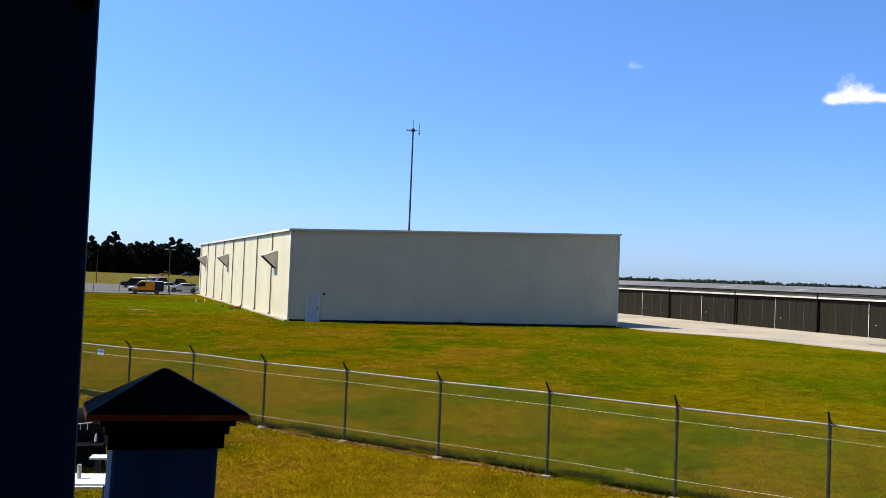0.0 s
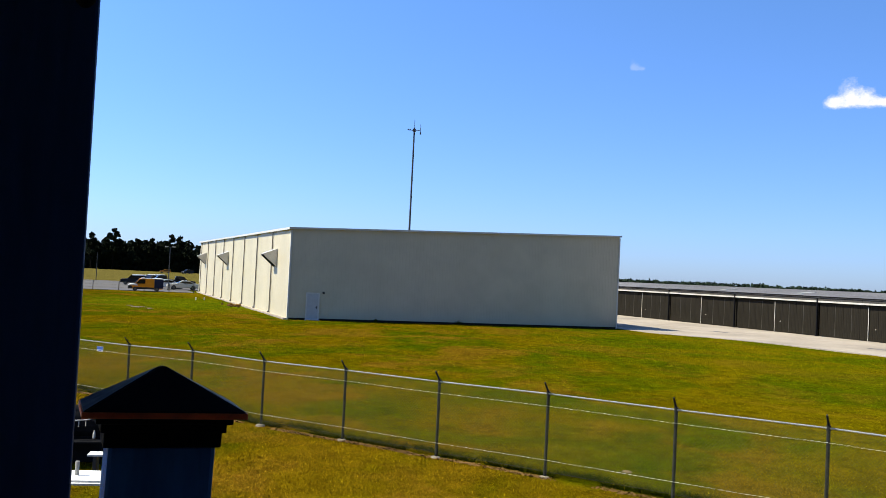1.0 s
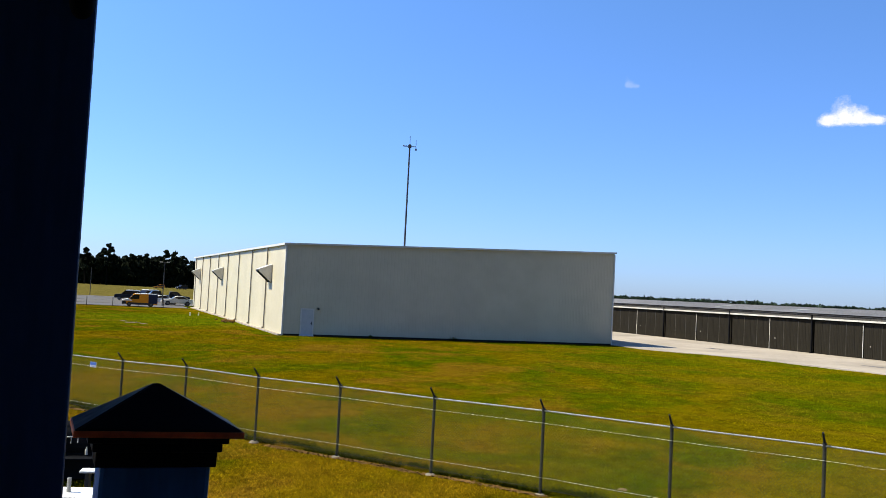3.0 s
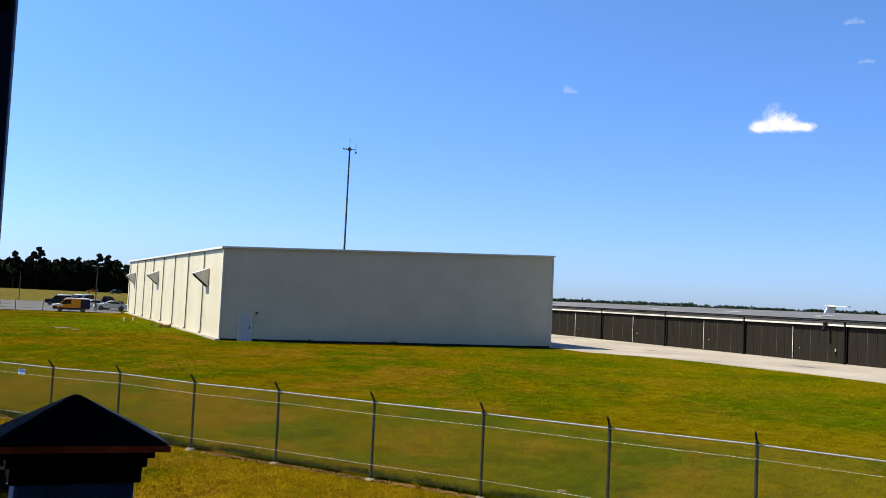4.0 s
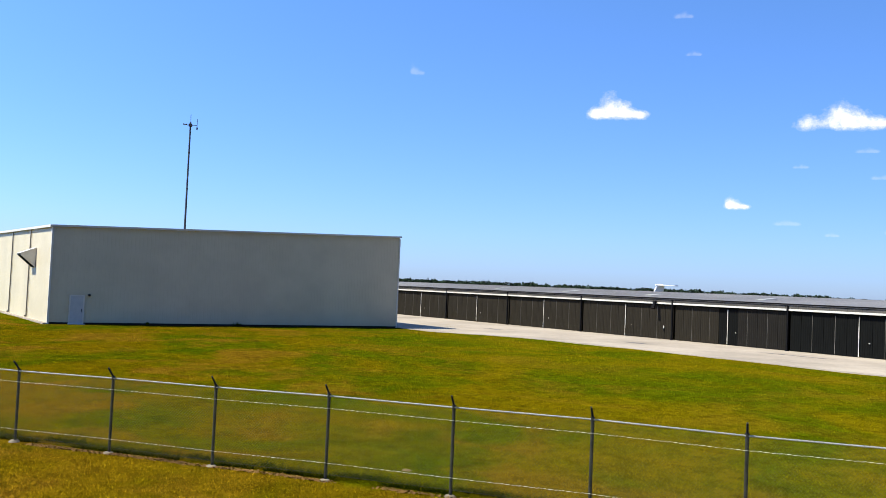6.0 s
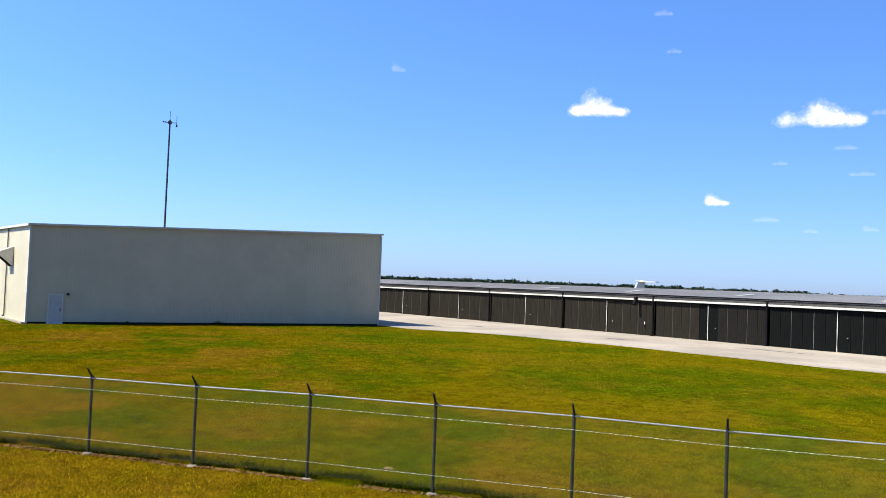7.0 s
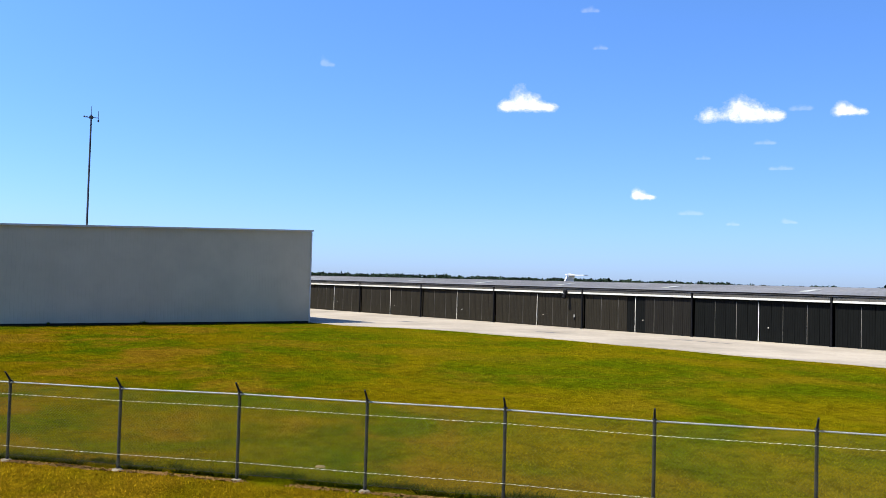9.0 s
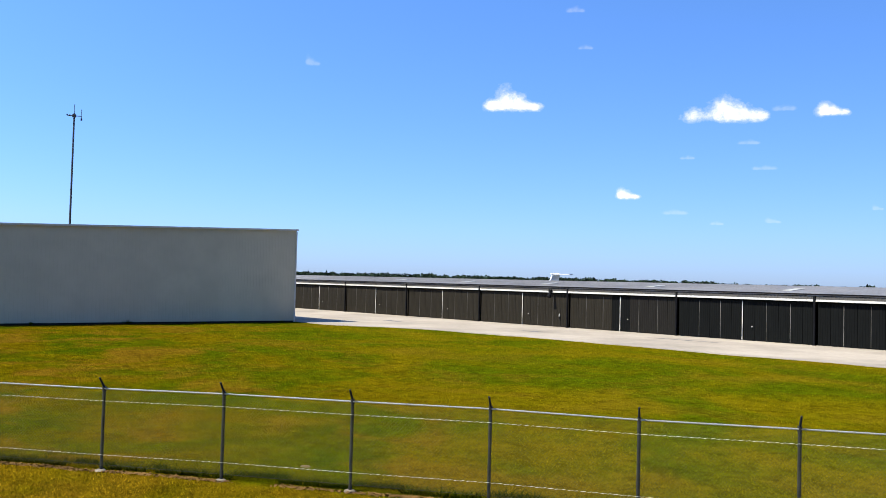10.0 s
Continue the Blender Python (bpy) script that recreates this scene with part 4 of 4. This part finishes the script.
OUTLINES = {
    # side outlines: body, glass line, roof; x forward, z up
    "van": ([(-2.6, 0.35), (2.55, 0.35), (2.62, 0.75), (2.45, 1.0), (1.75, 1.15), (1.05, 1.95), (0.75, 2.08), (-2.5, 2.08), (-2.62, 1.9)],
            [(1.62, 1.18), (1.02, 1.88), (0.15, 1.90), (0.15, 1.22)]),
    "suv": ([(-2.35, 0.38), (2.4, 0.38), (2.45, 0.8), (2.3, 1.02), (1.15, 1.12), (0.55, 1.72), (0.3, 1.82), (-2.1, 1.82), (-2.4, 1.1)],
            [(1.0, 1.14), (0.5, 1.68), (-1.95, 1.70), (-2.15, 1.14)]),
    "sedan": ([(-2.4, 0.32), (2.35, 0.32), (2.42, 0.62), (2.2, 0.82), (1.0, 0.95), (0.3, 1.36), (0.0, 1.42), (-0.9, 1.40), (-1.65, 1.02), (-2.35, 0.95), (-2.45, 0.6)],
              [(0.9, 0.96), (0.28, 1.32), (-0.85, 1.34), (-1.45, 1.0)]),
    "pickup": ([(-2.8, 0.45), (2.7, 0.45), (2.75, 0.9), (2.6, 1.1), (1.4, 1.18), (0.8, 1.78), (0.5, 1.86), (-0.5, 1.86), (-0.7, 1.2), (-2.8, 1.15)],
               [(1.25, 1.2), (0.75, 1.73), (-0.42, 1.76), (-0.58, 1.22)]),
}


def vehicle(name, kind, m, paint, label, roof=None, rear=None):
    body, glass = OUTLINES[kind]
    c = thing(name, m, label, "car" if kind != "van" else "van", "vehicles in the car park")
    w = 0.92
    bm = B()
    prism(bm, body, -w, w)
    for v in bm.verts:
        if v.co.z > 1.0:
            v.co.y *= 0.90 if kind != "van" else 0.95
    bmesh.ops.bevel(bm, geom=list(bm.edges), offset=0.05, segments=2, affect="EDGES")
    part("body", bm, paint, c)
    for s in (-1, 1):
        bm = B()
        y = s * (w * (0.93 if kind != "van" else 0.965))
        prism(bm, glass, min(y, y + s * 0.03), max(y, y + s * 0.03))
        part("side_window", bm, GLASS, c)
    f0, f1 = glass[0], glass[1]
    bm = B()
    q = [bm.verts.new(p) for p in ((f0[0] + 0.14, -0.72, f0[1] + 0.02), (f0[0] + 0.14, 0.72, f0[1] + 0.02), (f1[0] + 0.12, 0.66, f1[1]), (f1[0] + 0.12, -0.66, f1[1]))]
    bm.faces.new(q)
    r = bmesh.ops.extrude_face_region(bm, geom=list(bm.faces))
    bmesh.ops.translate(bm, vec=(-0.08, 0, -0.04), verts=[v for v in r["geom"] if isinstance(v, bmesh.types.BMVert)])
    part("windscreen", bm, GLASS, c)
    x0, x1 = body[0][0], body[1][0]
    for x in (x0 + 0.95, x1 - 0.92):
        for s in (-1, 1):
            bm = B()
            rod(bm, (x, s * 0.72, 0.34), (x, s * 0.95, 0.34), 0.34, seg=18)
            tyre = part("wheel", bm, TYRE, c)
            bm = B()
            rod(bm, (x, s * 0.94, 0.34), (x, s * 0.965, 0.34), 0.20, 0.17, 14)
            part("rim", bm, RIM, tyre)
    for x, mat, nm in ((x1 + 0.01, LAMPG, "headlight"), (x0 - 0.03, COPPER, "tail_light")):
        for s in (-1, 1):
            bm = B()
            box(bm, x - 0.03, x + 0.05, s * 0.72 - 0.14, s * 0.72 + 0.14, 0.62, 0.78, 0.02)
            part(nm, bm, mat, c)
    if roof:
        zt = max(p[1] for p in body)
        xs = [p[0] for p in body if p[1] > zt - 0.1]
        bm = B()
        box(bm, min(xs) - 0.06, max(xs) + 0.04, -0.87, 0.87, zt - 0.20, zt + 0.06, 0.05)
        part("roof", bm, roof, c, "white roof")
    if rear:
        bm = B()
        box(bm, x0 + 1.3, x1 - 1.2, -0.94, 0.94, 0.3, 0.62, 0.03)
        part("sill", bm, TYRE, c, "black lower sill")
        bm = B()
        prism(bm, [(1.2, 0.88), (2.62, 0.88), (2.64, 0.95), (2.5, 1.06), (1.78, 1.2), (1.5, 1.2)], -0.95, 0.95)
        part("bonnet", bm, WHT, c, "white nose")
        bm = B()
        prism(bm, [(2.0, 0.40), (2.66, 0.34), (2.72, 0.70), (2.62, 0.86), (2.2, 0.80)], -0.955, 0.955)
        part("bumper", bm, TYRE, c, "black front bumper")
        bm = B()
        box(bm, x0 - 0.04, x0 + 1.35, -0.945, 0.945, 0.5, 2.0, 0.03)
        part("rear_panel", bm, rear, c, "dark blue rear end")
    return c


YEL, WHT, NAVY = car_paint("amber_paint", (0.66, 0.25, 0.012)), car_paint("white_car_paint", (0.72, 0.70, 0.66)), car_paint("navy_paint", (0.012, 0.018, 0.05))
BLK, CRM, SIL = car_paint("black_car_paint", (0.012, 0.012, 0.014)), car_paint("cream_car_paint", (0.66, 0.60, 0.48)), car_paint("silver_car_paint", (0.40, 0.41, 0.42))
RST = car_paint("orange_car_paint", (0.55, 0.22, 0.03))


def parked(bearing, dist, turn):
    a = radians(bearing)
    return pose(dist * math.sin(a), dist * math.cos(a), 0.02, 0, 0, turn)

vehicle("work_van", "van", parked(-18.27, 131, 201) @ Matrix.Diagonal((0.86, 0.92, 0.84, 1)), YEL, "amber work van with a white roof and nose", WHT, NAVY)
vehicle("sport_utility", "suv", parked(-18.97, 163, 198) @ Matrix.Diagonal((0.9, 0.95, 0.95, 1)), BLK, "black sport utility with a white roof", WHT)
vehicle("sport_utility", "suv", parked(-17.93, 169, 240), BLK, "dark sport utility with a pale roof", WHT)
vehicle("pickup_truck", "pickup", parked(-17.31, 163, 205), BLK, "black pickup truck among parked cars")
vehicle("pickup_truck", "pickup", parked(-16.38, 159, 20), BLK, "black pickup truck by the hangar corner")
vehicle("sedan", "sedan", parked(-16.90, 147, 30), WHT, "white sedan between parked vehicles")
vehicle("sedan", "sedan", parked(-16.11, 144, 201), CRM, "cream sedan parked at the lot edge")
vehicle("sedan", "sedan", parked(-23.0, 142, 200), SIL, "silver sedan parked apart from the others")
vehicle("field_car", "suv", parked(-17.2, 369, 201) @ Matrix.Diagonal((0.85, 0.9, 0.9, 1)), RST, "dusty orange car out on the far field")
vehicle("field_car", "suv", parked(-15.9, 378, 230), BLK, "dark car by the far trees")
POLE_A = (-40.3, 132.0)
POLE_B = (-69.5, 180.1)


def lamp_pole(at, height, heads):
    x, y = at
    p = thing("street_lamp", pose(x, y, 0, 0, 0, TURN), "slim dark lamp pole with flood heads" if heads else "plain dark wooden pole at the lot edge", "lamp")
    bm = B()
    rod(bm, (0, 0, -0.1), (0, 0, height), 0.08, 0.055, 10)
    part("pole", bm, DARK, p)
    for s in (-1, 1) if heads else ():
        bm = B()
        rod(bm, (0, 0, height - 0.1), (s * 0.35, 0, height + 0.02), 0.035, seg=6)
        arm = part("arm", bm, DARK, p)
        bm = B()
        box(bm, s * 0.5 - 0.22, s * 0.5 + 0.22, -0.16, 0.16, height - 0.06, height + 0.1, 0.03)
        part("lamp_head", bm, GALV, p)


lamp_pole(POLE_A, 6.4, True)
lamp_pole(POLE_B, 5.5, False)


def lot_fence():
    f = thing("low_lot_fence", site(0, 59.0), "low wire fence along the car park edge", "fence")
    for i in range(16):
        x = -1.2 - i * 3.3
        bm = B()
        rod(bm, (x, 0, -0.2), (x, 0, 1.2), 0.045, seg=8)
        part("post", bm, POSTM, f)
    for z in (0.35, 0.75, 1.15):
        bm = B()
        rod(bm, (-50.7, 0, z), (-1.2, 0, z), 0.008, seg=5)
        part("wire", bm, MESHWIRE, f)


lot_fence()


def vent_pipe(u, v, h):
    p = uvp(u, v)
    bm = B()
    rod(bm, (0, 0, -0.1), (0, 0, h), 0.07, seg=12)
    rod(bm, (0, 0, h), (0, 0, h + 0.05), 0.1, 0.08, 12)
    ob = tagged(part("vent_pipe", bm, HWHITE), "short white plastic vent pipe in the grass", "pipe", "vent pipes")
    ob.matrix_world = pose(p.x, p.y, top(p.x, p.y))


vent_pipe(-3.5, 34.0, 0.30)
vent_pipe(-2.5, 34.6, 0.30)


# rubble and a splash board by the sunny wall
def rubble():
    rng = np.random.default_rng(8)
    p = uvp(-1.2, 21)
    bm = B()
    for i in range(14):
        s = rng.uniform(0.08, 0.22)
        r = bmesh.ops.create_icosphere(bm, subdivisions=1, radius=s, matrix=Matrix.Translation((rng.normal(0, 0.35), rng.normal(0, 1.2), s * 0.5)))
        for v in r["verts"]:
            v.co += Vector(rng.normal(0, s * 0.15, 3))
    ob = tagged(part("rubble_heap", bm, SOIL), "small heap of orange rubble by the wall", "rubble", kind="stuff")
    ob.matrix_world = pose(p.x, p.y, top(p.x, p.y), 0, 0, TURN)


rubble()


def bare_patch(x, y, w, d, seed):
    """A flat sandy scar in the grass with a ragged rim."""
    bm = B()
    mid = bm.verts.new((x, y, top(x, y) + 0.05))
    rim = []
    for i in range(22):
        a = i * 2 * math.pi / 22
        r = 0.8 + 0.45 * noise.noise((math.cos(a) * 1.5, math.sin(a) * 1.5, seed))
        px, py = x + w * r * math.cos(a), y + d * r * math.sin(a)
        rim.append(bm.verts.new((px, py, top(px, py) + 0.012)))
    for i in range(22):
        bm.faces.new((mid, rim[i], rim[(i + 1) % 22]))
    tagged(part("bare_patch", bm, SAND), "small sandy bare patch in the grass", "soil", kind="structure")


SAND = worn("sandy_soil", (0.125, 0.082, 0.026), 0.95, 0.0, 2.5, 18, 0.25, 0.3)
bare_patch(4.63, 21.75, 0.16, 0.22, 1)
bare_patch(-27.1, 80.4, 0.7, 1.3, 2)
bare_patch(-25.7, 79.2, 0.35, 0.8, 3)
bare_patch(-28.6, 82.4, 0.3, 0.7, 4)


def oil_stain(x, y, w, d, seed):
    """A thin dark spill on the apron."""
    bm = B()
    rim = []
    for i in range(26):
        a = i * 2 * math.pi / 26
        r = 0.75 + 0.55 * noise.noise((math.cos(a) * 1.8, math.sin(a) * 1.8, seed))
        p = Vector((x, y, 0)) + U * (w * r * math.cos(a)) + V * (d * r * math.sin(a))
        rim.append(bm.verts.new((p.x, p.y, 0.035)))
    bm.faces.new(rim)
    tagged(part("oil_stain", bm, STAIN), "dark oil stain on the concrete", "stain", kind="structure")


STAIN = worn("oil_stained_concrete", (0.13, 0.115, 0.10), 0.8, 0.0, 0.8, 6, 0.3, 0.05)
oil_stain(34.0, 69.6, 0.6, 1.6, 5)
oil_stain(41.7, 59.5, 0.35, 3.6, 3)
oil_stain(26.5, 86.1, 0.6, 1.8, 7)


# shrubs at the foot of the shaded wall
def wall_weeds(u, w, h, seed):
    rng = np.random.default_rng(seed)
    p = uvp(u, -0.25)
    bm = B()
    leaf_cloud(bm, (0, 0, h * 0.5), (w, 0.2, h * 0.5), 60, 0.05, rng)
    ob = tagged(part("wall_weed", bm, WEED), "dark weeds at the foot of the wall", "weed", "wall weeds")
    ob.matrix_world = pose(p.x, p.y, top(p.x, p.y), 0, 0, TURN)


for i, (u, w, h) in enumerate(((14.7, 0.5, 0.36), (7.3, 0.12, 0.3), (21.4, 0.3, 0.14), (29.0, 0.25, 0.18))):
    wall_weeds(u, w, h, 30 + i)


# ---- aircraft behind the hangar row, its tail above the roof ----
def aircraft():
    a = thing("jet_aircraft", pose(57.0, 119.6, 0, 0, 0, 200), "white business jet with a high T-shaped tail", "aircraft")
    white = car_paint("aircraft_white", (0.80, 0.80, 0.80))
    bm = B()
    rings = []
    for x, r, z in ((7.0, 0.1, 1.5), (6.2, 0.5, 1.55), (4.5, 0.9, 1.75), (-1, 0.95, 1.8), (-4, 0.7, 2.0), (-6.6, 0.2, 2.4)):
        rings.append([bm.verts.new((x, r * math.cos(t * 0.5236), z + r * math.sin(t * 0.5236))) for t in range(12)])
    for r0, r1 in zip(rings, rings[1:]):
        for i in range(12):
            bm.faces.new((r0[i], r0[(i + 1) % 12], r1[(i + 1) % 12], r1[i]))
    bm.faces.new(rings[0])
    bm.faces.new(rings[-1])
    bmesh.ops.recalc_face_normals(bm, faces=bm.faces)
    part("fuselage", bm, white, a, smooth=True)
    bm = B()
    prism(bm, [(-3.4, 2.5), (-6.2, 2.4), (-7.2, 5.6), (-5.7, 5.6)], -0.1, 0.1)
    part("fin", bm, white, a)
    bm = B()
    rod(bm, (-5.2, 0, 5.66), (-6.0, 0, 5.68), 0.05, 0.17, 10)
    rod(bm, (-6.0, 0, 5.68), (-7.9, 0, 5.66), 0.17, 0.05, 10)
    part("bullet_fairing", bm, white, a, smooth=True)
    bm = B()
    prism(bm, [(-5.5, 0), (-7.3, -1.9), (-8.0, -1.9), (-7.2, 0), (-8.0, 1.9), (-7.3, 1.9)], 5.58, 5.72, "z")
    part("tailplane", bm, white, a)
    bm = B()
    prism(bm, [(1.6, 0), (-0.6, -6.5), (-1.6, -6.5), (-1.4, 0), (-1.6, 6.5), (-0.6, 6.5)], 1.05, 1.2, "z")
    part("wing", bm, white, a)
    for x, y in ((5, 0), (-0.8, 1.4), (-0.8, -1.4)):
        bm = B()
        rod(bm, (x, y, 0.25), (x, y, 1.2), 0.06)
        rod(bm, (x, y - 0.1, 0.25), (x, y + 0.1, 0.25), 0.25, seg=14)
        part("landing_gear", bm, TYRE, a)


aircraft()
